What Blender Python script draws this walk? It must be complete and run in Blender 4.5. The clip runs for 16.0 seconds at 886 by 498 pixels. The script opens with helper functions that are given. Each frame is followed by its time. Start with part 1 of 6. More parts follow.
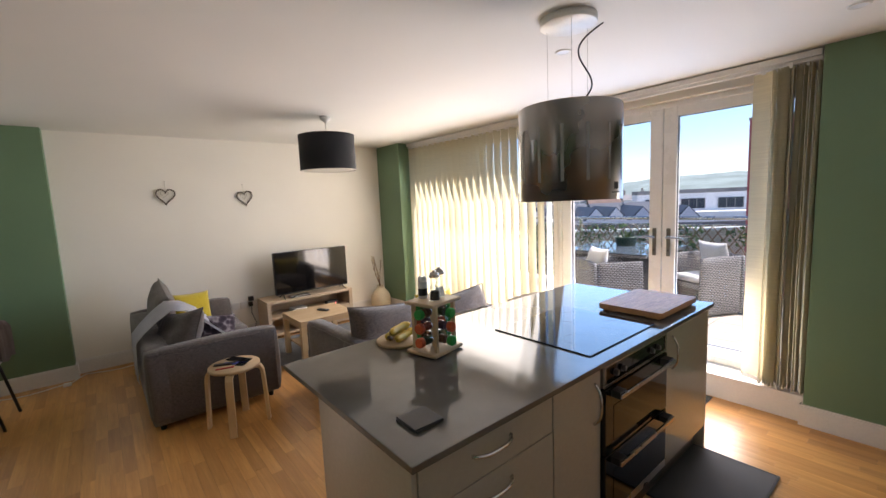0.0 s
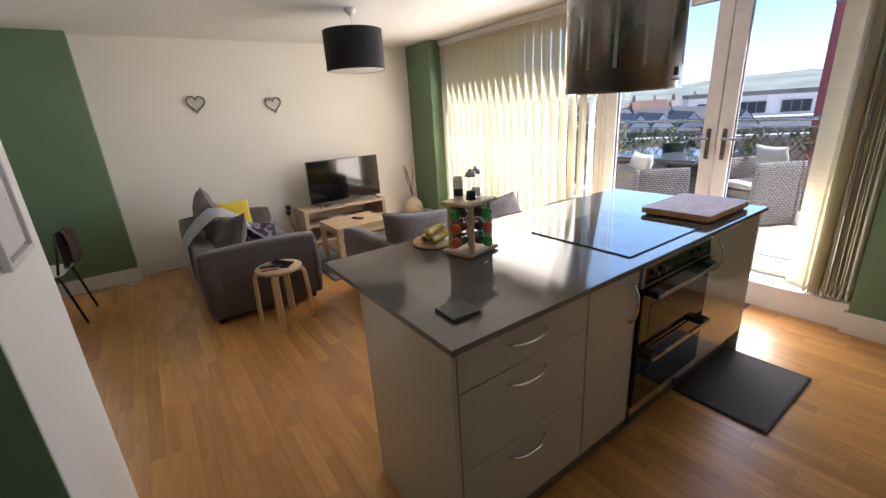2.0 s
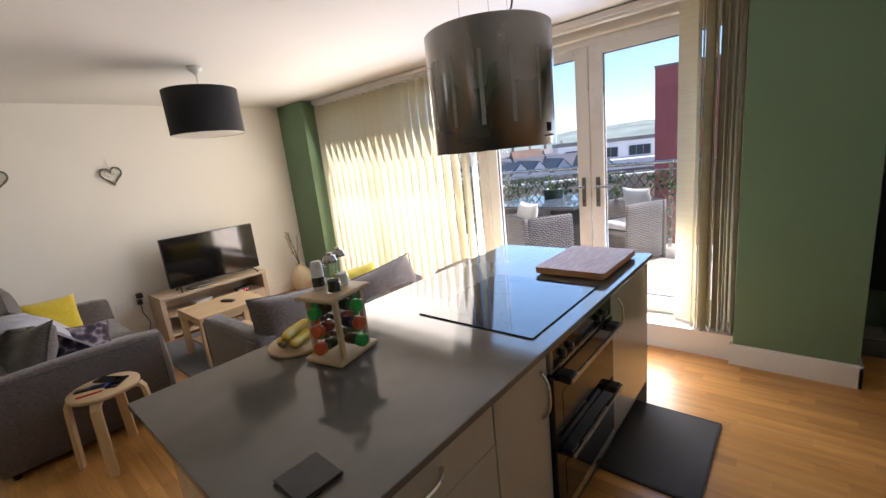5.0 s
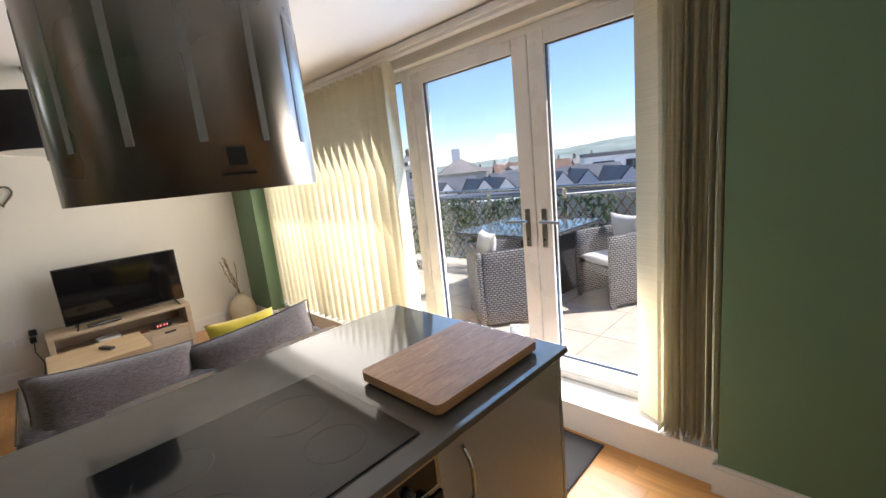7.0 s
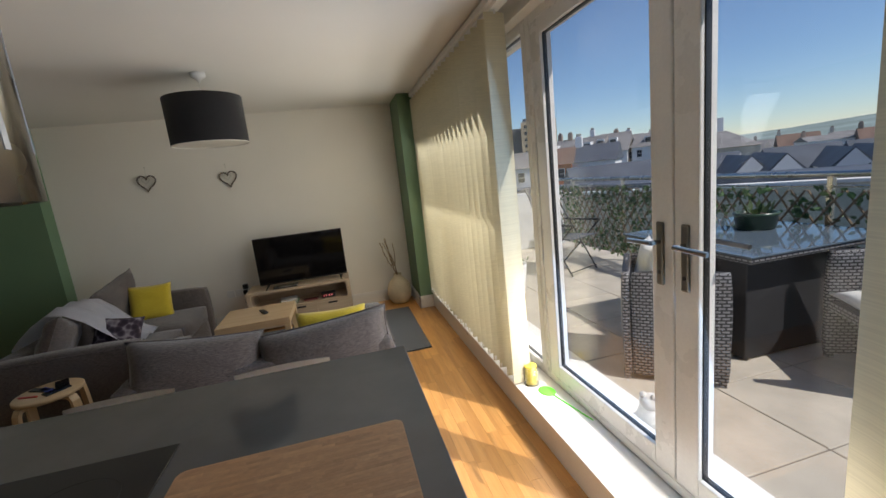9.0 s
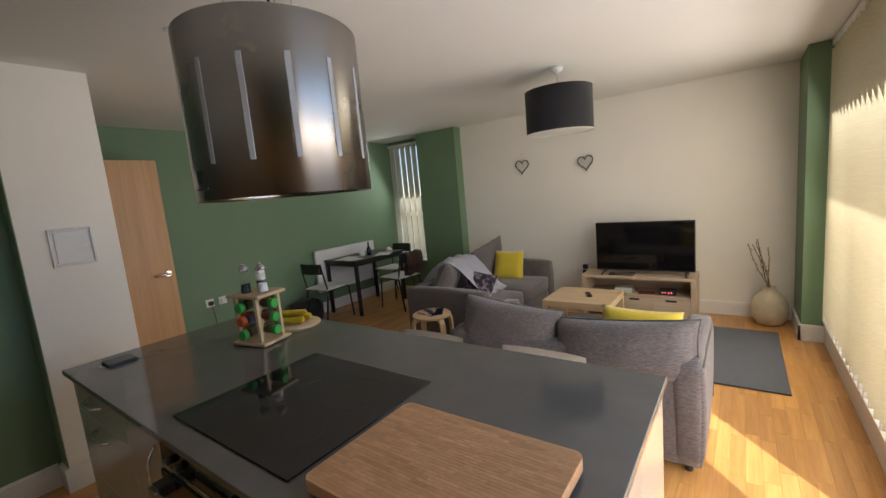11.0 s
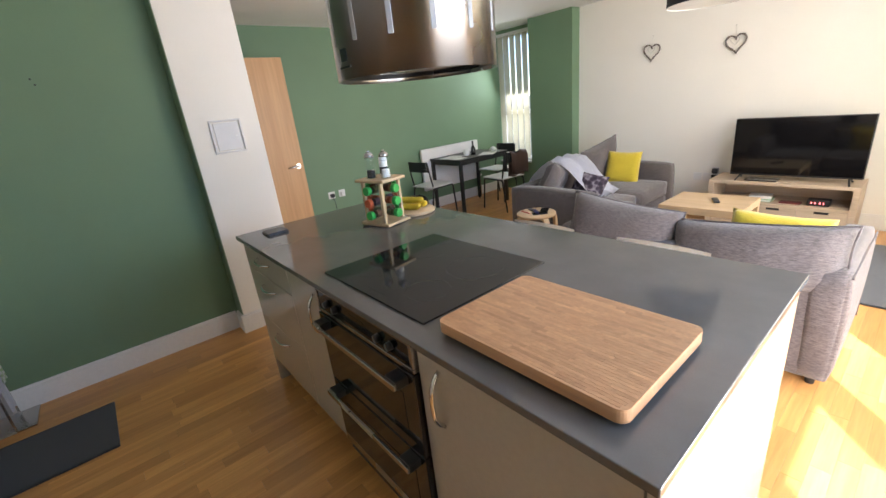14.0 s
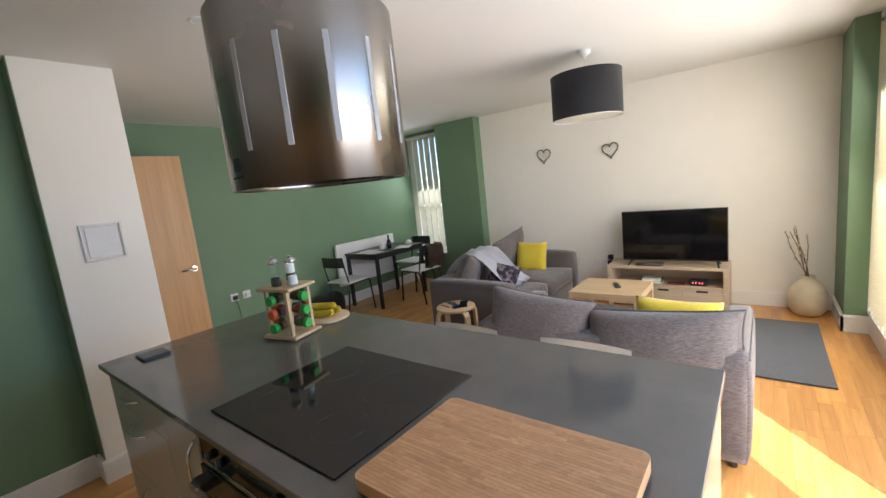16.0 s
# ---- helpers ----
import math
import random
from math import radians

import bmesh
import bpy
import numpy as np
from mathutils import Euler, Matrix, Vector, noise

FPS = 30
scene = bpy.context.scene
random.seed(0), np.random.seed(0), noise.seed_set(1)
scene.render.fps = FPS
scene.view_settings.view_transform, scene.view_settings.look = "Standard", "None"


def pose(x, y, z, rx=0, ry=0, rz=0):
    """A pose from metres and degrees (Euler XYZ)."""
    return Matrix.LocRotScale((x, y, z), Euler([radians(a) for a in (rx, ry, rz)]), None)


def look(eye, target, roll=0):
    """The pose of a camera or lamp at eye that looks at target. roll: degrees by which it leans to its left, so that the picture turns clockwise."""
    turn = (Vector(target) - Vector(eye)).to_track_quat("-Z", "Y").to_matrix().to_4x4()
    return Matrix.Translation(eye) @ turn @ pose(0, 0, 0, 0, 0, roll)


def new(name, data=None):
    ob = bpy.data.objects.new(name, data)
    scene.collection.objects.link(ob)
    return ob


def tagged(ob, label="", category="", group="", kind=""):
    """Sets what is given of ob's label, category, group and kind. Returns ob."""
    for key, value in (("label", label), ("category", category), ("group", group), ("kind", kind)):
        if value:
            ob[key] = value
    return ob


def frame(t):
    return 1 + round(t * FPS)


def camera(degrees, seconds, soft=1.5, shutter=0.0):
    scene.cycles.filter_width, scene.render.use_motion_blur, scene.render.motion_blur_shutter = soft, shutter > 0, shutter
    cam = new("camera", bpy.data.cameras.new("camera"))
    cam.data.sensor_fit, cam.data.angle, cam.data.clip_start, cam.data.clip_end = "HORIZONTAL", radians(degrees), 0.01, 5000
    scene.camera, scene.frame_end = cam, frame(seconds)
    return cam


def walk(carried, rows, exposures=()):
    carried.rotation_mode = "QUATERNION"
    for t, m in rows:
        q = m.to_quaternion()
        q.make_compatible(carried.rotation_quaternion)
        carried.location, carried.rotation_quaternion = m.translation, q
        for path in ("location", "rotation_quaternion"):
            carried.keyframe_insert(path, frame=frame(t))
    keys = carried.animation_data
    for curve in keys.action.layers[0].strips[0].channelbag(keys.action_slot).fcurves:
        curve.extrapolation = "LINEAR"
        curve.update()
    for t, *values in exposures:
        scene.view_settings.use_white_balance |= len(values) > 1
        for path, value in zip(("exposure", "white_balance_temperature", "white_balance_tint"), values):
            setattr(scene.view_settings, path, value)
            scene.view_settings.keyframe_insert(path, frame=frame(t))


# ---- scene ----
cam = camera(94.2, 16.0)
PATH = [
    (0, (0.763, 0.373, 1.587), (2.03, 1.903, 1.355), -2.5),
    (0.5, (0.751, 0.38, 1.572), (1.93, 1.955, 1.217), -2.8),
    (1, (0.755, 0.392, 1.54), (1.877, 1.962, 1.014), -3.1),
    (1.5, (0.757, 0.402, 1.523), (1.842, 1.961, 0.895), -3.4),
    (2, (0.759, 0.406, 1.523), (1.836, 1.969, 0.893), -3.6),
    (2.5, (0.765, 0.409, 1.54), (1.853, 1.99, 0.976), -3.8),
    (3, (0.769, 0.414, 1.557), (1.884, 2.0, 1.065), -4.1),
    (3.5, (0.777, 0.407, 1.57), (1.939, 1.974, 1.129), -4.6),
    (4, (0.832, 0.419, 1.563), (2.071, 1.931, 1.143), -5.1),
    (4.5, (0.948, 0.499, 1.549), (2.282, 1.928, 1.124), -5.6),
    (5, (1.109, 0.602, 1.553), (2.573, 1.895, 1.123), -6.2),
    (5.2, (1.193, 0.618, 1.545), (2.699, 1.864, 1.12), -6.3),
    (7.3, (2.449, 0.513, 1.563), (3.758, 1.979, 1.19), -5.4),
    (7.5, (2.551, 0.526, 1.559), (3.779, 2.056, 1.171), -5.2),
    (8, (2.807, 0.548, 1.55), (3.863, 2.205, 1.178), -5.4),
    (8.3, (2.971, 0.61, 1.534), (3.887, 2.354, 1.186), -5.9),
    (8.5, (3.071, 0.623, 1.554), (3.87, 2.421, 1.194), -6.3),
    (9, (3.348, 0.682, 1.533), (3.797, 2.597, 1.171), -6.3),
    (9.5, (3.5, 0.737, 1.549), (3.545, 2.706, 1.201), -6.2),
    (10, (3.631, 0.838, 1.534), (3.179, 2.764, 1.237), -5.9),
    (10.2, (3.645, 0.85, 1.531), (3.013, 2.726, 1.248), -5.6),
    (12.3, (3.709, 0.71, 1.533), (2.181, 1.937, 1.132), -6.1),
    (12.5, (3.697, 0.712, 1.52), (2.175, 1.922, 1.048), -6.2),
    (13, (3.667, 0.711, 1.496), (2.174, 1.895, 0.888), -6.3),
    (13.5, (3.655, 0.706, 1.476), (2.186, 1.879, 0.792), -6.2),
    (14, (3.667, 0.702, 1.474), (2.195, 1.882, 0.81), -6.3),
    (14.5, (3.67, 0.714, 1.495), (2.188, 1.931, 0.925), -6.3),
    (15, (3.655, 0.741, 1.51), (2.192, 2.025, 1.048), -6.3),
    (15.5, (3.628, 0.757, 1.517), (2.235, 2.145, 1.15), -6.1),
    (16, (3.584, 0.801, 1.519), (2.354, 2.35, 1.222), -6.2),
]
walk(cam, [(t, look(eye, target, roll)) for t, eye, target, roll in PATH],
     exposures=[(0, 0.98, 6450, 20), (5, 0.98, 6450, 20), (7.3, 0.7, 6400, 15), (8, 0.44, 6400, 14), (9, -0.25, 6350, 12), (10.2, -0.2, 6750, 16), (12.3, 1.6, 6200, 17), (15, 1.6, 6200, 17), (16, 1.15, 6150, 16)])

# ---- light ----
SUN_DIR = Vector((-0.646, 0.763, -1.28)).normalized()
world = bpy.data.worlds.new("world")
scene.world = world
world.use_nodes = True
wn = world.node_tree.nodes
sky = wn.new("ShaderNodeTexSky")
sky.sky_type = "NISHITA"
sky.sun_disc = False
sky.sun_elevation = radians(52)
sky.sun_rotation = math.atan2(0.646, -0.763)
sky.dust_density, sky.ozone_density = 0.0, 6.0
wn["Background"].inputs["Strength"].default_value = 0.13
world.node_tree.links.new(sky.outputs[0], wn["Background"].inputs["Color"])
sun_data = bpy.data.lights.new("sun", "SUN")
sun_data.energy, sun_data.angle, sun_data.color = 5.0, radians(0.5), (1.0, 0.95, 0.87)
sun = new("sun", sun_data)
sun.matrix_world = Matrix.Translation((9, -6, 9)) @ SUN_DIR.to_track_quat("-Z", "Y").to_matrix().to_4x4()

def daylight_fill(name, m, sx, sy, watts, col):
    """An added area lamp that stands in for daylight at a window or doorway."""
    d = bpy.data.lights.new(name, "AREA")
    d.shape, d.size, d.size_y, d.energy, d.color = "RECTANGLE", sx, sy, watts, col
    new(name, d).matrix_world = m


# Added fill lamps: they brighten the room beyond what sun and sky bring in.
daylight_fill("east_window_fill", pose(4.405, 4.1, 1.25, 74, 0, 90), 2.1, 1.9, 27, (1.0, 0.96, 0.85))
# Added on the room side of the slats, so it lights only the room.
daylight_fill("blind_front_fill", pose(4.222, 4.1, 1.25, 68, 0, 90), 2.1, 1.9, 14, (1.0, 0.93, 0.78))
daylight_fill("terrace_doors_fill", pose(4.43, 2.07, 1.25, 78, 0, 90), 1.55, 1.85, 15, (0.33, 0.61, 1.0))
# Added low in the doorway, in place of sunlight bounced off the paving.
daylight_fill("terrace_bounce_fill", pose(4.43, 2.0, 0.56, 90, 0, 90), 1.75, 0.62, 25, (1.0, 0.89, 0.74))
daylight_fill("north_window_fill", pose(-0.675, 6.09, 1.4, 65, 0, 180), 0.6, 1.7, 7, (0.95, 0.98, 1.0))

# ---- materials ----
def mat_base(name):
    m = bpy.data.materials.new(name)
    m.use_nodes = True
    nt = m.node_tree
    return m, nt, nt.nodes["Principled BSDF"]


def mapped(nt, scale, kind="Object"):
    tc = nt.nodes.new("ShaderNodeTexCoord")
    mp = nt.nodes.new("ShaderNodeMapping")
    mp.inputs["Scale"].default_value = scale
    nt.links.new(tc.outputs[kind], mp.inputs[0])
    return mp


def ramp(nt, fac, stops):
    r = nt.nodes.new("ShaderNodeValToRGB")
    els = r.color_ramp.elements
    while len(els) < len(stops):
        els.new(0.5)
    for e, (p, c) in zip(els, stops):
        e.position, e.color = p, (*c, 1)
    nt.links.new(fac, r.inputs[0])
    return r.outputs[0]


def mix(nt, kind, fac, a, b):
    n = nt.nodes.new("ShaderNodeMix")
    n.data_type, n.blend_type = "RGBA", kind
    for sock, v in ((n.inputs[0], fac), (n.inputs[6], a), (n.inputs[7], b)):
        if hasattr(v, "is_output"):
            nt.links.new(v, sock)
        else:
            sock.default_value = v if isinstance(v, (int, float)) else (*v, 1)
    return n.outputs[2]


def noise_of(nt, mp, scale, detail=3.0, rough=0.55):
    n = nt.nodes.new("ShaderNodeTexNoise")
    n.inputs["Scale"].default_value, n.inputs["Detail"].default_value, n.inputs["Roughness"].default_value = scale, detail, rough
    nt.links.new(mp.outputs[0], n.inputs["Vector"])
    return n.outputs[0]


def bump_from(nt, bs, height, strength, dist=0.002):
    b = nt.nodes.new("ShaderNodeBump")
    b.inputs["Strength"].default_value, b.inputs["Distance"].default_value = strength, dist
    nt.links.new(height, b.inputs["Height"])
    nt.links.new(b.outputs[0], bs.inputs["Normal"])


def plain(name, col, rough=0.5, metal=0.0, var=0.08, scale=6.0, fine=120.0, bump=0.08, coat=0.0, spec=0.5):
    """A painted or solid surface: broad stains and fine grain over one colour."""
    m, nt, bs = mat_base(name)
    mp = mapped(nt, (1, 1, 1))
    a = noise_of(nt, mp, scale, 4)
    g = noise_of(nt, mp, fine, 2)
    lo, hi = [c * (1 - var) for c in col], [min(1, c * (1 + var)) for c in col]
    c1 = ramp(nt, a, [(0.3, lo), (0.7, hi)])
    c2 = mix(nt, "MULTIPLY", 0.35, c1, ramp(nt, g, [(0.3, (0.86,) * 3), (0.7, (1.0,) * 3)]))
    nt.links.new(c2, bs.inputs["Base Color"])
    r = nt.nodes.new("ShaderNodeMapRange")
    r.inputs[3].default_value, r.inputs[4].default_value = max(0.02, rough - 0.06), min(1, rough + 0.06)
    nt.links.new(a, r.inputs[0])
    nt.links.new(r.outputs[0], bs.inputs["Roughness"])
    bs.inputs["Metallic"].default_value = metal
    bs.inputs["Coat Weight"].default_value = coat
    bs.inputs["Specular IOR Level"].default_value = spec
    if bump:
        bump_from(nt, bs, g, bump, 0.001)
    return m


def timber(name, light, dark, along="y", grain=1.0, rough=0.4, per_piece=True, coat=0.0, island=False, spread=1.0):
    """Wood with grain that runs along one axis; pieces differ in tone."""
    m, nt, bs = mat_base(name)
    s = {"x": (1.2, 22, 22), "y": (22, 1.2, 22), "z": (22, 22, 1.2)}[along]
    mp = mapped(nt, [v * grain for v in s])
    off = nt.nodes.new("ShaderNodeVectorMath")
    off.operation = "ADD"
    src = None
    if per_piece:
        info = nt.nodes.new("ShaderNodeNewGeometry" if island else "ShaderNodeObjectInfo")
        src = info.outputs["Random Per Island" if island else "Random"]
        sc = nt.nodes.new("ShaderNodeMath")
        sc.operation = "MULTIPLY"
        sc.inputs[1].default_value = 60.0
        nt.links.new(src, sc.inputs[0])
        nt.links.new(sc.outputs[0], off.inputs[1])
    nt.links.new(mp.outputs[0], off.inputs[0])
    n1 = noise_of(nt, off, 1.0, 5, 0.6)
    n2 = noise_of(nt, off, 5.0, 3, 0.6)
    c = ramp(nt, n1, [(0.25, dark), (0.55, [(a + b) / 2 for a, b in zip(light, dark)]), (0.8, light)])
    c = mix(nt, "MULTIPLY", 0.45, c, ramp(nt, n2, [(0.35, (0.72,) * 3), (0.65, (1.0,) * 3)]))
    if src is not None:
        c = mix(nt, "MULTIPLY", 1.0, c, ramp(nt, src, [(p, [1 + (v - 1) * spread for v in rgb]) for p, rgb in ((0.0, (0.66, 0.62, 0.57)), (0.35, (0.90, 0.87, 0.83)), (0.7, (1.0, 0.98, 0.95)), (1.0, (1.2, 1.2, 1.18)))]))
    nt.links.new(c, bs.inputs["Base Color"])
    bs.inputs["Roughness"].default_value = rough
    bs.inputs["Coat Weight"].default_value = coat
    bs.inputs["Coat Roughness"].default_value = 0.2
    bump_from(nt, bs, n2, 0.12, 0.001)
    return m


def cloth(name, col, col2=None, weave=190.0, bump=0.7, sheen=0.3):
    """Woven cloth with flecked threads and soft wear."""
    m, nt, bs = mat_base(name)
    mp = mapped(nt, (1, 1, 1))
    col2 = col2 or [c * 0.6 for c in col]
    w = nt.nodes.new("ShaderNodeTexVoronoi")
    w.inputs["Scale"].default_value = weave
    nt.links.new(mp.outputs[0], w.inputs["Vector"])
    a = noise_of(nt, mp, 5, 4)
    streak = noise_of(nt, mapped(nt, (22, 22, 210)), 2.0, 4, 0.7)
    c = ramp(nt, streak, [(0.36, col2), (0.62, col)])
    c = mix(nt, "MULTIPLY", 0.5, c, ramp(nt, a, [(0.3, (0.75,) * 3), (0.7, (1.0,) * 3)]))
    c = mix(nt, "MULTIPLY", 0.35, c, ramp(nt, w.outputs["Distance"], [(0.0, (1.0,) * 3), (0.8, (0.6,) * 3)]))
    nt.links.new(c, bs.inputs["Base Color"])
    bs.inputs["Roughness"].default_value = 0.92
    bs.inputs["Sheen Weight"].default_value = sheen
    bump_from(nt, bs, w.outputs["Distance"], bump, 0.002)
    return m


def clear_pane(name, tint=(1, 1, 1), gloss=0.9):
    m = bpy.data.materials.new(name)
    m.use_nodes = True
    nt = m.node_tree
    nt.nodes.clear()
    out = nt.nodes.new("ShaderNodeOutputMaterial")
    tr, gl = nt.nodes.new("ShaderNodeBsdfTransparent"), nt.nodes.new("ShaderNodeBsdfGlossy")
    fr, mx = nt.nodes.new("ShaderNodeLayerWeight"), nt.nodes.new("ShaderNodeMixShader")
    fr.inputs[0].default_value = 0.5
    pw, ad = nt.nodes.new("ShaderNodeMath"), nt.nodes.new("ShaderNodeMath")
    pw.operation, ad.operation = "POWER", "MULTIPLY_ADD"
    pw.inputs[1].default_value, ad.inputs[1].default_value, ad.inputs[2].default_value = 4.0, 0.5, 0.03
    nt.links.new(fr.outputs["Facing"], pw.inputs[0])
    nt.links.new(pw.outputs[0], ad.inputs[0])
    tr.inputs[0].default_value = (*tint, 1)
    gl.inputs["Roughness"].default_value = 0.0
    gl.inputs["Color"].default_value = (gloss,) * 3 + (1,)
    nt.links.new(ad.outputs[0], mx.inputs[0])
    nt.links.new(tr.outputs[0], mx.inputs[1])
    nt.links.new(gl.outputs[0], mx.inputs[2])
    nt.links.new(mx.outputs[0], out.inputs[0])
    return m


def sheer(name, col, through_it=0.5, ribs=260.0):
    """Thin cloth that lets light through."""
    m = bpy.data.materials.new(name)
    m.use_nodes = True
    nt = m.node_tree
    bs = nt.nodes["Principled BSDF"]
    out = nt.nodes["Material Output"]
    mp = mapped(nt, (1, 1, 1))
    n = noise_of(nt, mapped(nt, (3, 3, ribs)), 1.0, 2)
    c = mix(nt, "MULTIPLY", 0.6, col, ramp(nt, n, [(0.35, (0.82,) * 3), (0.65, (1.0,) * 3)]))
    nt.links.new(c, bs.inputs["Base Color"])
    bs.inputs["Roughness"].default_value = 0.85
    bump_from(nt, bs, n, 0.3, 0.001)
    tl, mx = nt.nodes.new("ShaderNodeBsdfTranslucent"), nt.nodes.new("ShaderNodeMixShader")
    nt.links.new(c, tl.inputs[0])
    mx.inputs[0].default_value = through_it
    nt.links.new(bs.outputs[0], mx.inputs[1])
    nt.links.new(tl.outputs[0], mx.inputs[2])
    nt.links.new(mx.outputs[0], out.inputs[0])
    return m


GREEN = plain("green_wall_paint", (0.155, 0.25, 0.148), 0.62, var=0.05, scale=1.5, fine=260, bump=0.1)
WHITE = plain("white_wall_paint", (0.85, 0.82, 0.755), 0.7, var=0.025, scale=1.2, fine=240, bump=0.1)
CEIL = plain("ceiling_paint", (0.80, 0.79, 0.76), 0.8, var=0.02, scale=1.0, fine=200, bump=0.06)
TRIM = plain("white_gloss_trim", (0.80, 0.79, 0.77), 0.3, var=0.03, scale=3, fine=60, bump=0.03)
UPVC = plain("white_window_frame", (0.78, 0.77, 0.75), 0.28, var=0.03, scale=4, fine=80, bump=0.02)
OAK = timber("oak_stave", (0.74, 0.395, 0.13), (0.52, 0.245, 0.068), "y", 1.0, 0.34, True, 0.18, spread=0.65)
OAK_JOIN = timber("oak_stave_far", (0.74, 0.395, 0.13), (0.52, 0.245, 0.068), "y", 1.0, 0.34, True, 0.18, spread=0.65, island=True)
GAP = plain("floor_joint", (0.22, 0.11, 0.04), 0.7)
STONE = plain("grey_quartz_worktop", (0.13, 0.12, 0.105), 0.09, var=0.06, scale=9, fine=420, bump=0.0, spec=0.55)
CREAM = plain("gloss_cream_cabinet", (0.44, 0.40, 0.335), 0.08, var=0.015, scale=2, fine=50, bump=0.0, coat=0.4)
PLINTH = plain("dark_plinth", (0.10, 0.085, 0.07), 0.5)
STEEL = plain("brushed_steel", (0.50, 0.485, 0.46), 0.27, 1.0, var=0.04, scale=3, fine=200, bump=0.03)
HOODSTEEL = plain("dark_brushed_steel", (0.30, 0.285, 0.265), 0.28, 1.0, var=0.05, scale=2, fine=300, bump=0.02)
hb = HOODSTEEL.node_tree.nodes["Principled BSDF"]
hb.inputs["Anisotropic"].default_value, hb.inputs["Anisotropic Rotation"].default_value = 0.95, 0.25
tan_ = HOODSTEEL.node_tree.nodes.new("ShaderNodeTangent")
tan_.direction_type, tan_.axis = "RADIAL", "Z"
HOODSTEEL.node_tree.links.new(tan_.outputs[0], hb.inputs["Tangent"])
DARKSTEEL = plain("dull_bronze_steel", (0.20, 0.185, 0.165), 0.36, 1.0, var=0.06, scale=8, fine=200, bump=0.02)
CHROME = plain("polished_chrome", (0.7, 0.7, 0.7), 0.1, 1.0, var=0.02, bump=0)
BLACK = plain("black_plastic", (0.015, 0.015, 0.016), 0.35, var=0.15)
BLACKGLASS = plain("black_glass", (0.012, 0.012, 0.013), 0.04, var=0.1, bump=0, fine=30)
SCREEN = plain("dark_screen", (0.005, 0.005, 0.006), 0.06, var=0.05, bump=0, fine=30)
SOFA = cloth("grey_brown_sofa_cloth", (0.18, 0.149, 0.138), (0.055, 0.046, 0.043))
YELLOW = cloth("mustard_yellow_cloth", (0.72, 0.56, 0.04), (0.55, 0.40, 0.02))
THROW = cloth("pale_blue_throw", (0.86, 0.86, 0.92), (0.78, 0.78, 0.85), 260, 0.8)
RUGCLOTH = cloth("slate_blue_rug", (0.075, 0.085, 0.10), (0.035, 0.04, 0.05), 130, 1.0)
MATCLOTH = cloth("charcoal_mat", (0.03, 0.03, 0.034), (0.015, 0.015, 0.018), 350, 0.6)
SHADE = cloth("black_lamp_shade", (0.012, 0.012, 0.015), (0.006, 0.006, 0.008), 500, 0.2, 0.1)
SHADEIN = plain("cream_shade_lining", (0.7, 0.68, 0.62), 0.8)
BIRCH = timber("birch_furniture", (0.62, 0.46, 0.28), (0.52, 0.36, 0.20), "x", 0.6, 0.45, False)
BIRCHLEG = timber("birch_leg", (0.70, 0.52, 0.31), (0.58, 0.41, 0.22), "z", 0.6, 0.4, False)
UNITOAK = timber("pale_oak_unit", (0.62, 0.49, 0.36), (0.48, 0.36, 0.25), "x", 0.6, 0.5, False)
BAMBOO = timber("bamboo_board", (0.68, 0.375, 0.18), (0.52, 0.26, 0.11), "x", 1.0, 0.5, True, spread=0.5)
DOORWOOD = timber("oak_veneer_door", (0.60, 0.35, 0.16), (0.50, 0.27, 0.11), "z", 0.4, 0.42, False)
BLIND = sheer("cream_blind_cloth", (0.69, 0.64, 0.47), 0.27)
PANE = clear_pane("window_glass")
JARGLASS = clear_pane("jar_glass", (0.93, 0.95, 0.94))

# ---- tools ----
def thing(name, m, label, category, group="", kind=""):
    e = new(name)
    e.empty_display_size = 0.1
    e.matrix_basis = m
    return tagged(e, label, category, group, kind)


def part(name, bm, material, parent=None, label="", smooth=False):
    me = bpy.data.meshes.new(name)
    bm.normal_update()
    bm.to_mesh(me)
    bm.free()
    me.materials.append(material)
    if smooth:
        me.polygons.foreach_set("use_smooth", [True] * len(me.polygons))
        me.update()
    ob = new(name, me)
    ob.parent = parent
    return tagged(ob, label)


def structure(name, bm, material, label="", category="wall", smooth=False):
    return tagged(part(name, bm, material, None, label, smooth), label, category, "", "structure")


def solid(bm, x0, x1, y0, y1, z0, z1, bev=0.0, seg=2):
    """Adds a block, with rounded edges if asked."""
    r = bmesh.ops.create_cube(bm, size=1, matrix=Matrix.Translation(((x0 + x1) / 2, (y0 + y1) / 2, (z0 + z1) / 2)) @ Matrix.Diagonal((x1 - x0, y1 - y0, z1 - z0, 1)))
    if bev:
        es = {e for v in r["verts"] for e in v.link_edges}
        bmesh.ops.bevel(bm, geom=list(es), offset=bev, segments=seg, affect="EDGES", profile=0.5)
    return bm


def block(x0, x1, y0, y1, z0, z1, bev=0.0, seg=2):
    return solid(bmesh.new(), x0, x1, y0, y1, z0, z1, bev, seg)


def rod(bm, a, b, r, r2=None, n=12):
    """Adds a round bar from a to b."""
    a, b = Vector(a), Vector(b)
    d = b - a
    m = Matrix.Translation((a + b) / 2) @ d.to_track_quat("Z", "Y").to_matrix().to_4x4()
    bmesh.ops.create_cone(bm, cap_ends=True, segments=n, radius1=r, radius2=r if r2 is None else r2, depth=d.length, matrix=m)
    return bm


def bar(a, b, r, r2=None, n=12):
    return rod(bmesh.new(), a, b, r, r2, n)


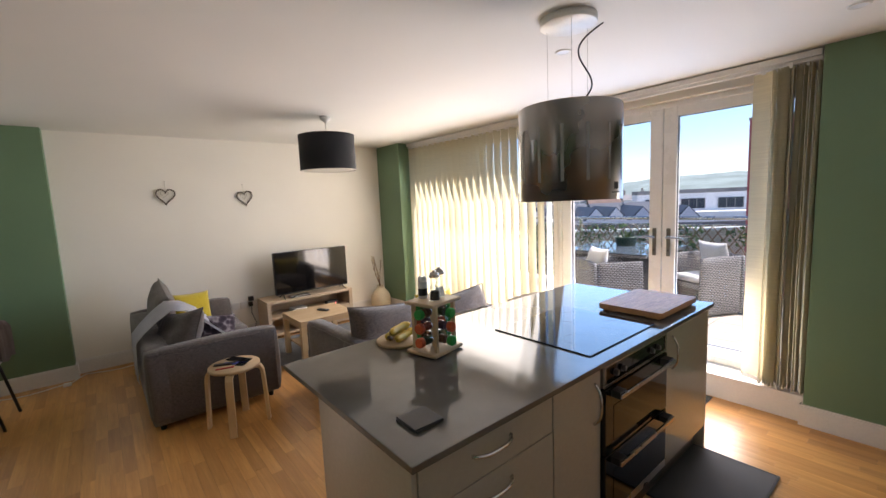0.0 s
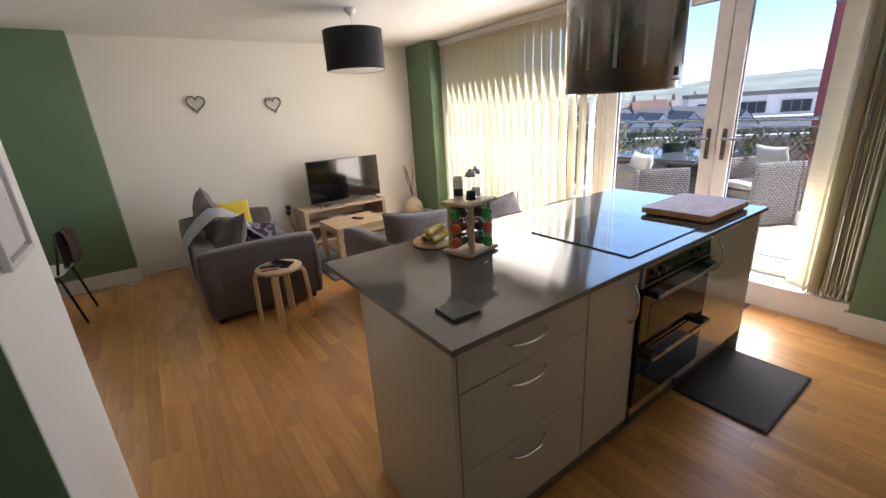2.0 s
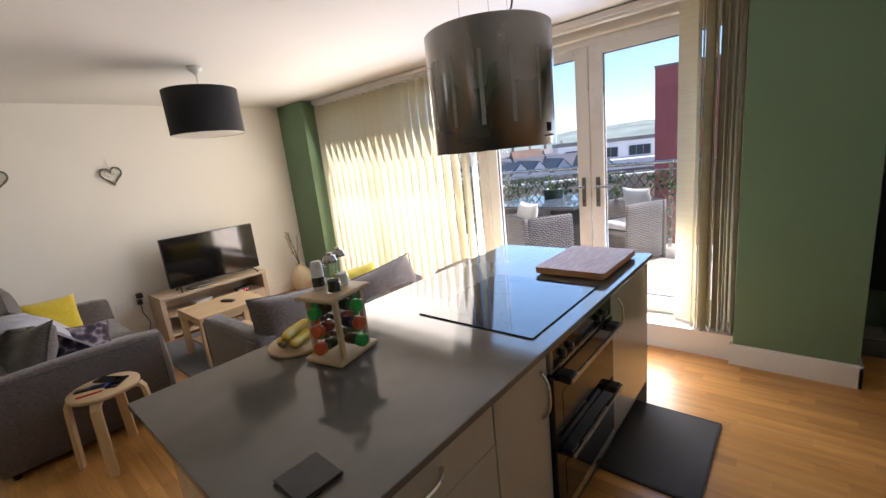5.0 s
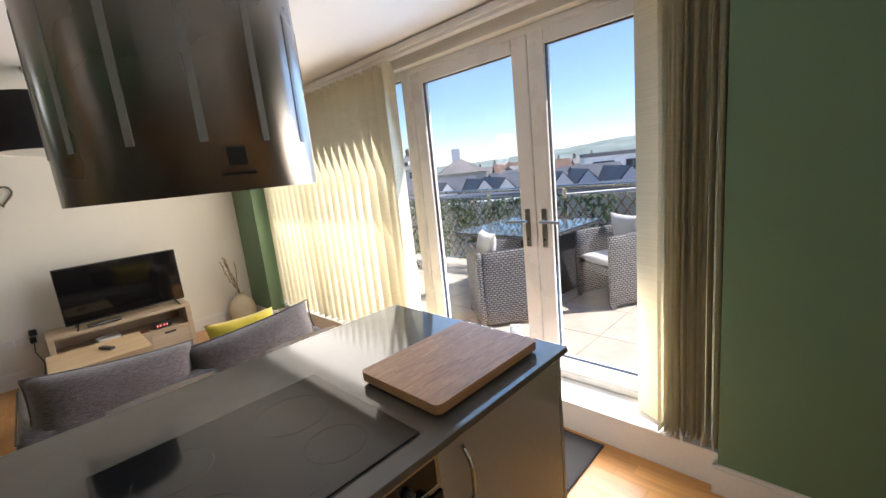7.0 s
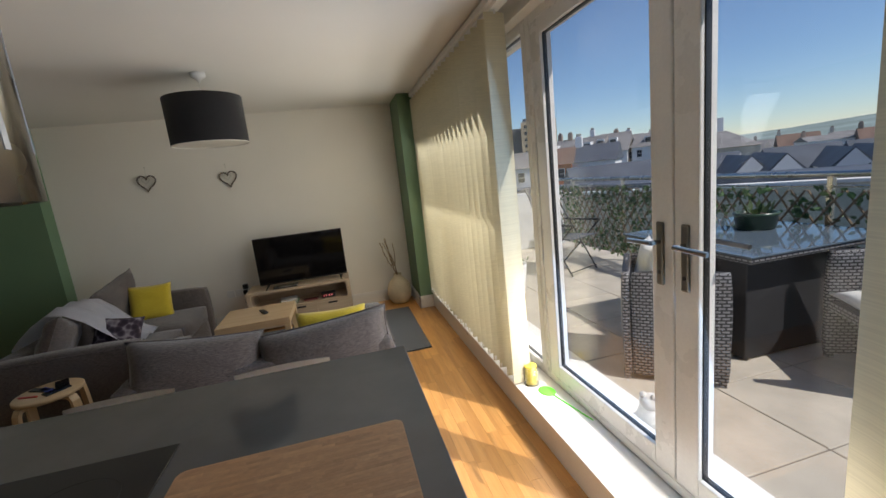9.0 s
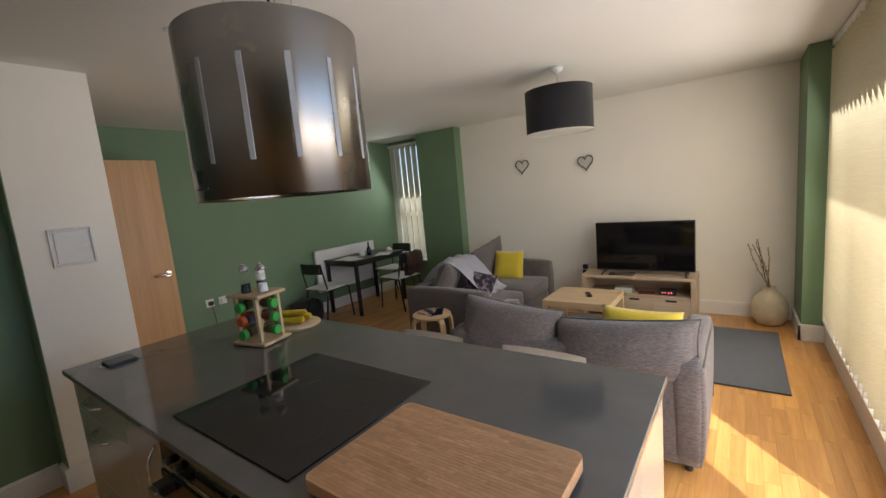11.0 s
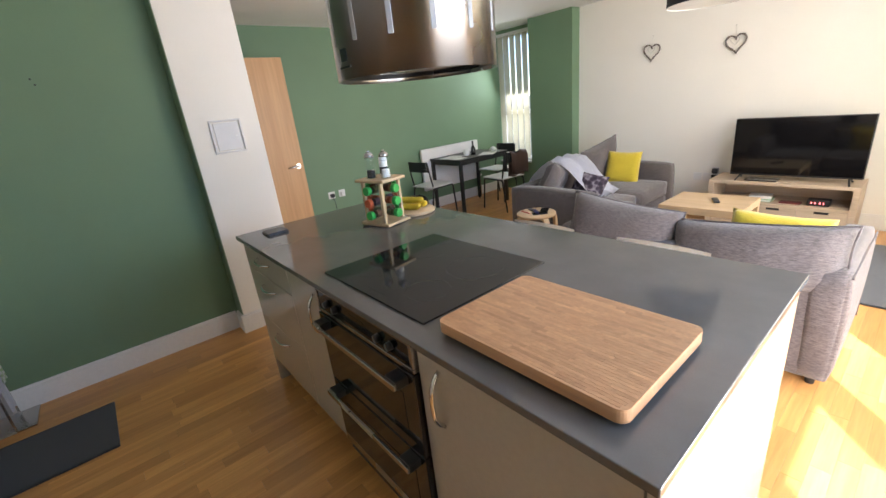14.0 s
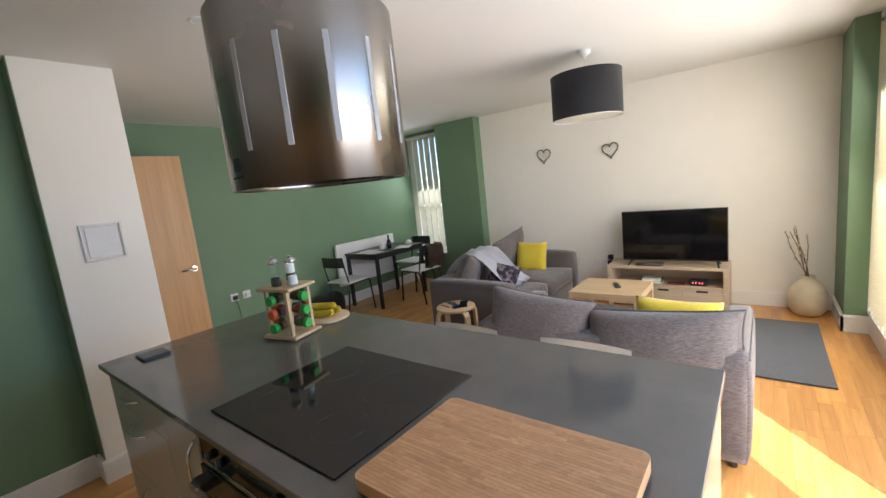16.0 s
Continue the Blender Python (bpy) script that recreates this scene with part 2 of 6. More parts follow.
def turned(profile, n=24, cap=True):
    """A body turned about z from (radius, height) pairs."""
    bm = bmesh.new()
    rings = []
    for r, z in profile:
        rings.append([bm.verts.new((r * math.cos(k * math.tau / n), r * math.sin(k * math.tau / n), z)) for k in range(n)])
    for a, b in zip(rings, rings[1:]):
        for k in range(n):
            bm.faces.new((a[k], a[(k + 1) % n], b[(k + 1) % n], b[k]))
    if cap:
        if profile[0][0] > 1e-4:
            bm.faces.new(rings[0][::-1])
        if profile[-1][0] > 1e-4:
            bm.faces.new(rings[-1])
    bmesh.ops.remove_doubles(bm, verts=bm.verts, dist=1e-5)
    return bm


def moved(bm, m):
    bm.transform(m)
    return bm


def tube(points, r, n=10, closed=False):
    """A bent round bar along points."""
    bm = bmesh.new()
    pts = [Vector(p) for p in points]
    rings, k = [], len(pts)
    up = Vector((0, 0, 1))
    prev = None
    for i, p in enumerate(pts):
        if closed:
            d = (pts[(i + 1) % k] - pts[i - 1]).normalized()
        else:
            d = (pts[min(i + 1, k - 1)] - pts[max(i - 1, 0)]).normalized()
        if prev is None:
            side = d.cross(up)
            if side.length < 1e-3:
                side = d.cross(Vector((1, 0, 0)))
        else:
            side = prev - d * prev.dot(d)
        side.normalize()
        prev = side.copy()
        o = d.cross(side)
        rings.append([bm.verts.new(p + r * (math.cos(j * math.tau / n) * side + math.sin(j * math.tau / n) * o)) for j in range(n)])
    pairs = list(zip(rings, rings[1:])) + ([(rings[-1], rings[0])] if closed else [])
    for a, b in pairs:
        for j in range(n):
            bm.faces.new((a[j], a[(j + 1) % n], b[(j + 1) % n], b[j]))
    if not closed:
        bm.faces.new(rings[0][::-1])
        bm.faces.new(rings[-1])
    return bm


def arc_pts(c, r, a0, a1, n, plane="xz"):
    out = []
    for i in range(n + 1):
        a = radians(a0 + (a1 - a0) * i / n)
        u, v = r * math.cos(a), r * math.sin(a)
        out.append((c[0] + u, c[1], c[2] + v) if plane == "xz" else (c[0] + u, c[1] + v, c[2]) if plane == "xy" else (c[0], c[1] + u, c[2] + v))
    return out


def pillow(w, h, t, n=14, seed=0, flop=0.0, pinch=1.0):
    """A stuffed cushion in the xz plane, thick along y, with drawn-out corners and creases."""
    bm = bmesh.new()
    grid = {}
    for side in (-1, 1):
        for i in range(n + 1):
            for j in range(n + 1):
                u, v = i / n * 2 - 1, j / n * 2 - 1
                rim = i in (0, n) or j in (0, n)
                if rim and side == 1 and (-1, i, j) in grid:
                    grid[1, i, j] = grid[-1, i, j]
                    continue
                e = max(0.0, (1 - u ** 4) * (1 - v ** 4)) ** 0.5
                inx = 1 - 0.07 * pinch * (1 - v * v) * abs(u) ** 3
                inz = 1 - 0.07 * pinch * (1 - u * u) * abs(v) ** 3
                x, z = u * w / 2 * inz * 1.0, v * h / 2 * inx
                x, z = u * w / 2 * (1 - 0.06 * pinch * (1 - v * v)), v * h / 2 * (1 - 0.08 * pinch * (1 - u * u))
                cr = 0.13 * noise.noise(Vector((u * 2.2 + seed * 7.1, v * 2.2, side * 3.0 + seed)))
                cr += 0.05 * noise.noise(Vector((u * 6 + seed * 3.3, v * 6, side * 5.0)))
                y = side * t / 2 * e * (1 + cr)
                y += flop * (u * u + 0.4 * v) * 0.1
                grid[side, i, j] = bm.verts.new((x, y, z))
    for side in (-1, 1):
        for i in range(n):
            for j in range(n):
                q = [grid[side, i, j], grid[side, i + 1, j], grid[side, i + 1, j + 1], grid[side, i, j + 1]]
                bm.faces.new(q if side == -1 else q[::-1])
    return bm


def rim_of(w, h, r=0.006, pinch=1.0, n=14):
    """The piping round a cushion of pillow()'s outline."""
    pts = []
    for k in range(4 * n):
        s, f = divmod(k, n)
        f = f / n * 2 - 1
        u, v = ((f, -1), (1, f), (-f, 1), (-1, -f))[s]
        pts.append((u * w / 2 * (1 - 0.06 * pinch * (1 - v * v)), 0, v * h / 2 * (1 - 0.08 * pinch * (1 - u * u))))
    return tube(pts, r, 6, True)


def soft_block(x0, x1, y0, y1, z0, z1, puff=0.02, r=0.04, seed=0):
    """An upholstered block: rounded, slightly crowned and uneven."""
    bm = block(x0, x1, y0, y1, z0, z1)
    bmesh.ops.subdivide_edges(bm, edges=bm.edges[:], cuts=7, use_grid_fill=True)
    c, hs = Vector(((x0 + x1) / 2, (y0 + y1) / 2, (z0 + z1) / 2)), Vector(((x1 - x0) / 2, (y1 - y0) / 2, (z1 - z0) / 2))
    for v in bm.verts:
        p = v.co - c
        q = Vector([max(-1, min(1, p[i] / hs[i])) for i in range(3)])
        inner = Vector([max(-hs[i] + r, min(hs[i] - r, p[i])) for i in range(3)])
        d = p - inner
        if d.length > 1e-6:
            p = inner + d.normalized() * min(r, d.length)
        bulge = Vector([(1 if abs(q[i]) > 0.98 else 0) * q[i] * (1 - q[(i + 1) % 3] ** 2) * (1 - q[(i + 2) % 3] ** 2) for i in range(3)])
        p += bulge * puff
        p += 0.006 * noise.noise_vector(c * 3 + v.co * 4 + Vector((seed, 0, 0)))
        v.co = c + p
    return bm

# ---- structure ----
H = 2.42            # ceiling height
XW, XD = 0.375, -1.12    # green kitchen wall, dining wall
YT, YP, YN = 5.88, 5.72, 6.04   # television wall, its green pier, window recess
XE = 4.22           # inner face under the windows
T0 = 0.12           # terrace level

structure("subfloor", block(-1.25, 5.3, -1.0, 6.3, -0.2, -0.006), GAP, "dark underside between the oak floor boards", "floor")
structure("ceiling", block(-1.25, 4.70, -1.0, 6.4, H, H + 0.2), CEIL, "matt white painted plaster ceiling", "ceiling")
structure("wall_kitchen", block(XW - 0.25, XW, -0.8, 1.26, 0, H), GREEN, "sage green painted kitchen wall")
bm = block(XW - 0.25, 0.52, 1.252, 1.70, 0, H, 0.004)
structure("pillar_face_green", block(XW, 0.518, 1.248, 1.2525, 0, H), GREEN, "sage green return of the white pillar")
structure("wall_pillar", bm, WHITE, "white painted pillar with a hatch")
# wall behind the pillar, with the doorway
bm = block(XD - 0.2, -0.62, 1.60, 1.70, 0, H)
solid(bm, -0.62, 0.05, 1.60, 1.70, 2.06, H)
structure("wall_doorway", bm, GREEN, "green painted wall with a doorway")
structure("hall_wall", block(-0.9, 0.02, 0.45, 0.5, 0, H), WHITE, "white wall of the hall behind the doorway")
structure("hall_floor", block(-0.9, 0.02, 0.5, 1.60, -0.02, 0.0), UNITOAK, "wooden hall floor behind the doorway", "floor")
structure("hall_side", block(-0.95, -0.9, 0.45, 1.60, 0, H), WHITE, "white side wall of the hall")
structure("wall_dining", block(XD - 0.2, XD, 1.70, YN + 0.25, 0, H), GREEN, "sage green painted dining wall")
structure("wall_tv", block(0.435, 5.0, YT, YT + 0.25, 0, H), WHITE, "cream white living room wall")
structure("pier_dining", block(-0.25, 0.435, YP, YT + 0.3, 0, H, 0.003), GREEN, "sage green pier beside the narrow window")
bm = block(XD, -0.25, YN, YN + 0.22, 0, 0.47)
solid(bm, XD, -0.25, YN, YN + 0.22, 2.37, H)
structure("wall_recess", bm, GREEN, "green wall round the narrow window")
structure("pier_window", block(4.10, 4.95, 5.30, YT, 0, H, 0.003), GREEN, "sage green corner pier beside the blinds")
structure("pier_coats", block(XE, 4.70, 0.27, 0.87, 0, H, 0.003), GREEN, "sage green pier beside the terrace doors")
structure("wall_niche", block(4.95, 5.15, -0.95, 0.27, 0, H), GREEN, "green back wall of the coat recess")
structure("wall_niche_side", block(4.70, 5.15, 0.27, 0.45, 0, H), GREEN, "green side of the coat recess")
structure("ceiling_recess", block(4.70, 5.15, -1.0, 0.45, H, H + 0.2), CEIL, "white ceiling over the coat recess", "ceiling")
structure("wall_south", block(0.0, 5.15, -0.98, -0.78, 0, H), WHITE, "white wall behind the kitchen units")
# upstand, sill and head of the window wall
structure("upstand", block(XE + 0.03, 4.68, 0.87, 5.30, 0, 0.165), TRIM, "white painted upstand under the windows")
structure("window_sill", block(XE + 0.015, 4.47, 0.872, 5.298, 0.167, 0.187, 0.004), TRIM, "white painted window sill", "sill")
structure("window_head", block(4.40, 4.70, 0.87, 5.30, 2.315, H), WHITE, "white plaster head over the windows")


def skirting(name, x0, x1, y0, y1, lab="white gloss skirting board"):
    bm = block(x0, x1, y0, y1, 0, 0.128)
    cx = min(x1 - x0, y1 - y0)
    if x1 - x0 < y1 - y0:
        solid(bm, x0 if name.endswith("w") else x0 + cx * 0.35, x1 - cx * 0.35 if name.endswith("w") else x1, y0, y1, 0.128, 0.142)
    else:
        solid(bm, x0, x1, y0 + cx * 0.35, y1, 0.128, 0.142)
    return structure("baseboard_" + name, bm, TRIM, lab, "skirting")


skirting("kitchen_w", XW, XW + 0.018, -0.8, 1.23)
skirting("pillar_w", 0.52, 0.538, 1.23, 1.718)
skirting("pillar_south", XW + 0.018, 0.52, 1.23, 1.248)
skirting("dining_w", XD, XD + 0.018, 1.70, YN)
skirting("tv", 0.455, 4.10, YT - 0.018, YT)
skirting("pier", -0.25, 0.453, YP - 0.018, YP)
skirting("pier_return_w", 0.435, 0.453, YP, YT - 0.018)
skirting("corner", 4.082, 4.10, 5.282, YT - 0.018)
skirting("corner_south", 4.082, XE + 0.03, 5.282, 5.30)
skirting("coats", XE - 0.018, XE, 0.252, 0.888)
skirting("coats_north", XE - 0.018, XE + 0.03, 0.87, 0.888)
skirting("coats_south", XE - 0.018, 4.70, 0.252, 0.27)

# ---- windows and terrace doors ----
def frame_bars(bm, y0, y1, z0, z1, w, x0, x1, b=0.006):
    solid(bm, x0, x1, y0, y0 + w, z0, z1, b)
    solid(bm, x0, x1, y1 - w, y1, z0, z1, b)
    solid(bm, x0, x1, y0 + w, y1 - w, z0, z0 + w, b)
    solid(bm, x0, x1, y0 + w, y1 - w, z1 - w, z1, b)
    return bm


def window_thing(name, y0, y1, label):
    e = thing(name, pose(4.51, (y0 + y1) / 2, 0.187), label, "window", "", "structure")
    hw = (y1 - y0) / 2
    part("window_frame", frame_bars(bmesh.new(), -hw, hw, 0, 2.128, 0.06, -0.04, 0.04), UPVC, e)
    p = part("pane", block(-0.012, 0.012, -hw + 0.056, hw - 0.056, 0.056, 2.072), PANE, e)
    p.visible_shadow = False
    part("bead", frame_bars(bmesh.new(), -hw + 0.058, hw - 0.058, 0.058, 2.07, 0.006, -0.017, 0.006, 0.001), BLACK, e, "black rubber glazing seal")
    return e


window_thing("window_1", 4.115, 5.30, "white framed fixed window behind cream blinds")
window_thing("window_2", 2.93, 4.115, "white framed fixed window beside the terrace doors")


def terrace_leaf(name, y0, y1, side, label):
    e = thing(name, pose(4.51, (y0 + y1) / 2, 0.212), label, "door", "", "structure")
    hw, top = (y1 - y0) / 2, 2.085
    part("leaf_frame", frame_bars(bmesh.new(), -hw, hw, 0, top, 0.105, -0.035, 0.035), UPVC, e)
    p = part("pane", block(-0.012, 0.012, -hw + 0.1, hw - 0.1, 0.1, top - 0.1), PANE, e)
    p.visible_shadow = False
    part("seal", frame_bars(bmesh.new(), -hw + 0.103, hw - 0.103, 0.103, top - 0.103, 0.006, -0.017, 0.006, 0.001), BLACK, e, "black rubber glazing seal")
    yh = side * (hw - 0.055)
    h = part("handle_plate", block(-0.047, -0.035, yh - 0.017, yh + 0.017, 0.82, 1.06, 0.006), DARKSTEEL, e, "dull steel handle plate")
    bm = bar((-0.045, yh, 0.985), (-0.085, yh, 0.985), 0.009)
    part("lever", moved(tube([(-0.085, yh + side * 0.005, 0.985), (-0.088, yh - side * 0.03, 0.985), (-0.086, yh - side * 0.08, 0.983), (-0.08, yh - side * 0.125, 0.98)], 0.009), Matrix()), DARKSTEEL, h, "dull steel lever")
    part("spindle", bm, DARKSTEEL, h)
    part("keyhole", bar((-0.0475, yh, 0.87), (-0.045, yh, 0.87), 0.008), BLACK, h)
    ho = part("outer_handle", block(0.035, 0.047, yh - 0.017, yh + 0.017, 0.82, 1.06, 0.006), DARKSTEEL, e)
    part("outer_lever", tube([(0.045, yh, 0.985), (0.085, yh, 0.985), (0.086, yh - side * 0.125, 0.98)], 0.009), DARKSTEEL, ho)
    return e


bm = frame_bars(bmesh.new(), 0.872, 2.93, 0.187, 2.315, 0.045, 4.47, 4.55)
structure("door_frame", bm, UPVC, "white frame round the double terrace doors", "door frame")
terrace_leaf("door_1", 1.893, 2.885, -1, "white double glazed terrace door with steel lever")
terrace_leaf("door_2", 0.918, 1.887, 1, "white glazed terrace door beside its twin")
structure("door_threshold", block(4.55, 4.78, 0.87, 5.30, T0, 0.19, 0.006), TRIM, "pale outer sill below the terrace doors", "sill")

# narrow window by the dining table
e = thing("window_3", pose((XD - 0.25) / 2, YN + 0.1, 0.47), "tall narrow white window behind cream blinds", "window", "", "structure")
hw = (-0.25 - XD) / 2
bm = bmesh.new()
for a, b in ((-hw, -hw + 0.06), (hw - 0.06, hw)):
    solid(bm, a, b, -0.04, 0.04, 0, 1.9, 0.005)
for a, b in ((0, 0.06), (0.72, 0.78), (1.84, 1.9)):
    solid(bm, -hw + 0.06, hw - 0.06, -0.04, 0.04, a, b, 0.005)
part("window_frame", bm, UPVC, e)
for a, b in ((0.06, 0.72), (0.78, 1.84)):
    p = part("pane", block(-hw + 0.06, hw - 0.06, -0.008, 0.008, a, b), PANE, e)
    p.visible_shadow = False
structure("window_sill_3", block(XD, -0.25, YN - 0.04, YN + 0.06, 0.45, 0.472, 0.004), TRIM, "white sill of the narrow window", "sill")


# ---- blinds ----
def blind_slat(bm, x, y, z0, z1, w, turn, bend, wave=0.0):
    n = 4
    c, s = math.cos(turn), math.sin(turn)
    rows = []
    for z in (z0, z0 + (z1 - z0) * 0.33, z0 + (z1 - z0) * 0.66, z1):
        row = []
        for i in range(n + 1):
            u = (i / n - 0.5) * w
            d = bend * (1 - (2 * i / n - 1) ** 2) + wave * math.sin(z * 2.1 + y * 9)
            row.append(bm.verts.new((x + u * s + d * c, y + u * c - d * s, z)))
        rows.append(row)
    for a, b in zip(rows, rows[1:]):
        for i in range(n):
            bm.faces.new((a[i], a[i + 1], b[i + 1], b[i]))
    return bm


def hang_slat(parent, x, y, z0, z1, w, turn, bend, wave=0.0):
    bm = blind_slat(bmesh.new(), x, y, z0, z1, w, turn, bend, wave)
    s = part("slat", bm, BLIND, parent, smooth=True)
    part("clip", block(x - 0.006, x + 0.006, y - 0.012, y + 0.012, z1 - 0.01, z1 + 0.028, 0.002), TRIM, s, "small white carrier clip")
    c, sn = math.cos(turn), math.sin(turn)
    part("weight", moved(block(-0.003, 0.003, -w * 0.46, w * 0.46, z0 + 0.004, z0 + 0.034), Matrix.Translation((x, y, 0)) @ Matrix.Rotation(-turn, 4, "Z")), TRIM, s)
    return s


rail = block(4.26, 4.315, 0.88, 5.29, 2.352, 2.392, 0.004)
solid(rail, 4.235, 4.26, 0.88, 5.29, 2.372, 2.41, 0.003)
drawn = thing("vertical_blind", pose(0, 0, 0), "cream cloth vertical blind drawn across the window", "blind")
part("head_rail", rail, TRIM, drawn, "white aluminium head rail")
rng = random.Random(4)
for i in range(20):
    hang_slat(drawn, 4.29, 5.235 - 0.117 * i, 0.205, 2.34, 0.127, radians(88 + rng.uniform(-3, 3)), 0.009, 0.002)
hang_slat(drawn, 4.286, 2.905, 0.205, 2.34, 0.127, radians(80), 0.008, 0.002)
stack = thing("gathered_blind", pose(0, 0, 0), "cream blind slats gathered against the green pier", "blind")
for i in range(13):
    yy = 0.888 + i * 0.0192
    hang_slat(stack, 4.29 + rng.uniform(-0.02, 0.02), yy, 0.20 + rng.uniform(-0.004, 0.004), 2.34, 0.127, radians(88 + rng.uniform(-9, 9)), 0.009, 0.003)
hang_slat(stack, 4.275, 1.175, 0.205, 2.34, 0.127, radians(20), 0.009, 0.002)
hang_slat(stack, 4.245, 1.03, 0.205, 2.34, 0.127, radians(66), 0.008, 0.002)
slim = thing("narrow_blind", pose(0, 0, 0), "cream vertical blind in the narrow window", "blind")
part("head_rail", block(XD + 0.02, -0.27, YN - 0.03, YN + 0.02, 2.33, 2.37, 0.003), TRIM, slim)
for i in range(7):
    x = XD + 0.08 + i * 0.118
    bm = blind_slat(bmesh.new(), 0, 0, 0.52, 2.33, 0.127, radians(12 + rng.uniform(-5, 5)), 0.006, 0.002)
    part("slat", moved(bm, Matrix.Translation((x, YN, 0)) @ Matrix.Rotation(radians(90), 4, "Z")), BLIND, slim, smooth=True)

# ---- kitchen island ----
IX0, IX1, IY0, IY1, IZ = 1.303, 3.50, 1.186, 2.133, 0.92
tagged(part("worktop", block(IX0, IX1, IY0, IY1, IZ - 0.022, IZ, 0.0025), STONE), "dark grey polished quartz island worktop", "worktop")
YF, YB = 1.212, 1.80   # cabinet front and back


def bow_handle(parent, p, length, axis):
    """A bent strap handle, its feet on the front at y = 0 of p."""
    pts = []
    for i in range(13):
        s = i / 12 * 2 - 1
        d = -0.032 * (1 - abs(s) ** 3.2)
        pts.append((p[0] + s * length / 2, p[1] + d, p[2]) if axis == "x" else (p[0], p[1] + d, p[2] + s * length / 2))
    return part("handle", tube(pts, 0.0062, 8), CHROME, parent, "satin chrome bow handle", True)


def cabinet(name, x0, x1, fronts, label):
    e = thing(name, pose(x0, YF, 0), label, "cabinet")
    w = x1 - x0
    part("body", block(0.001, w - 0.001, 0.02, YB - YF, 0.15, 0.896), CREAM, e)
    part("plinth", block(0.0, w, 0.06, 0.075, 0, 0.15), PLINTH, e, "dark plinth board")
    for kind, z0, z1, hx, hz in fronts:
        f = part("drawer_front" if kind == "x" else "door", block(0.002, w - 0.002, 0, 0.019, z0, z1, 0.0015), CREAM, e)
        bow_handle(f, (hx, 0, hz), 0.175, kind)
    return e


cabinet("drawer_unit", 1.335, 1.934, [("x", 0.747, 0.893, 0.285, 0.832), ("x", 0.452, 0.743, 0.285, 0.688), ("x", 0.152, 0.448, 0.285, 0.393)], "gloss cream drawer unit with chrome bow handles")
cabinet("slim_cabinet", 1.936, 2.262, [("z", 0.152, 0.893, 0.275, 0.75)], "narrow gloss cream cupboard beside the oven")
cabinet("end_cabinet", 2.87, 3.47, [("z", 0.152, 0.893, 0.09, 0.76)], "gloss cream cupboard at the island's end")
e = thing("side_panel", pose(1.315, YF, 0), "gloss cream side panel of the island", "panel")
part("board", block(0, 0.018, 0, YB - YF, 0, 0.897, 0.001), CREAM, e)
e = thing("island_cladding", pose(3.472, YF, 0), "gloss cream cladding at the end beneath the worktop", "panel")
part("board", block(0, 0.018, 0, IY1 - YF - 0.03, 0, 0.897, 0.001), CREAM, e)

ov = thing("double_oven", pose(2.265, YF, 0.15), "built-in black glass double oven with steel trim", "oven")
part("body", block(0.001, 0.602, 0.01, 0.55, 0.0, 0.745), BLACK, ov)
part("panel_surround", frame_bars(bmesh.new(), 0, 0.099, 0, 0.595, 0.014, -0.014, 0.01, 0.002), STEEL, ov, "steel surround of the controls").matrix_basis = Matrix.Translation((0.004, 0, 0.645)) @ Matrix(((0, 0, 1, 0), (1, 0, 0, 0), (0, 1, 0, 0), (0, 0, 0, 1)))
part("panel", block(0.018, 0.585, -0.011, 0.01, 0.659, 0.73, 0.001), BLACKGLASS, ov, "black glass control panel")
for hx in (0.09, 0.155, 0.43, 0.495):
    k_ = part("knob", bar((hx, -0.011, 0.694), (hx, -0.027, 0.694), 0.014, 0.012, 16), BLACK, ov, "black control knob", True)
    part("marker", block(hx - 0.0012, hx + 0.0012, -0.0282, -0.027, 0.694, 0.706), STEEL, k_)
part("display", block(0.25, 0.34, -0.0122, -0.011, 0.68, 0.71), SCREEN, ov)
for z0, z1 in ((0.352, 0.64), (0.072, 0.346)):
    d = part("oven_door", block(0.004, 0.599, -0.018, 0.008, z0, z1, 0.003), BLACKGLASS, ov, "black glass oven door")
    part("window", block(0.07, 0.533, -0.0195, -0.018, z0 + 0.05, z1 - 0.085), SCREEN, d)
    h = part("handle", block(0.045, 0.572, -0.068, -0.058, z1 - 0.034, z1 - 0.014, 0.002), STEEL, d, "slim steel bar handle")
    for hx in (0.045, 0.517):
        part("bracket", block(hx, hx + 0.055, -0.0585, -0.016, z1 - 0.038, z1 - 0.008, 0.003), BLACK, h, "black handle bracket")
part("trim", block(0.0, 0.603, -0.016, 0.008, 0.03, 0.068, 0.002), STEEL, ov, "steel trim strip")
part("kick", block(0.0, 0.603, -0.002, 0.01, -0.028, 0.028, 0.002), BLACK, ov)
part("plinth", block(0, 0.603, 0.06, 0.075, -0.15, -0.03), PLINTH, ov)

hob = thing("induction_hob", pose(2.255, 1.254, IZ), "black glass induction hob set on the worktop", "hob")
part("glass", block(0, 0.605, 0, 0.535, 0.0005, 0.006, 0.002), BLACKGLASS, hob)
MARK = plain("grey_hob_marks", (0.017, 0.017, 0.018), 0.1, bump=0)
for cx, cy, r in ((0.15, 0.37, 0.085), (0.44, 0.36, 0.10), (0.15, 0.14, 0.075), (0.45, 0.14, 0.075)):
    ring = tube([(cx + r * math.cos(a * math.tau / 32), cy + r * math.sin(a * math.tau / 32), 0.0056) for a in range(32)], 0.0008, 4, True)
    part("zone", ring, MARK, hob, "thin grey cooking zone ring")
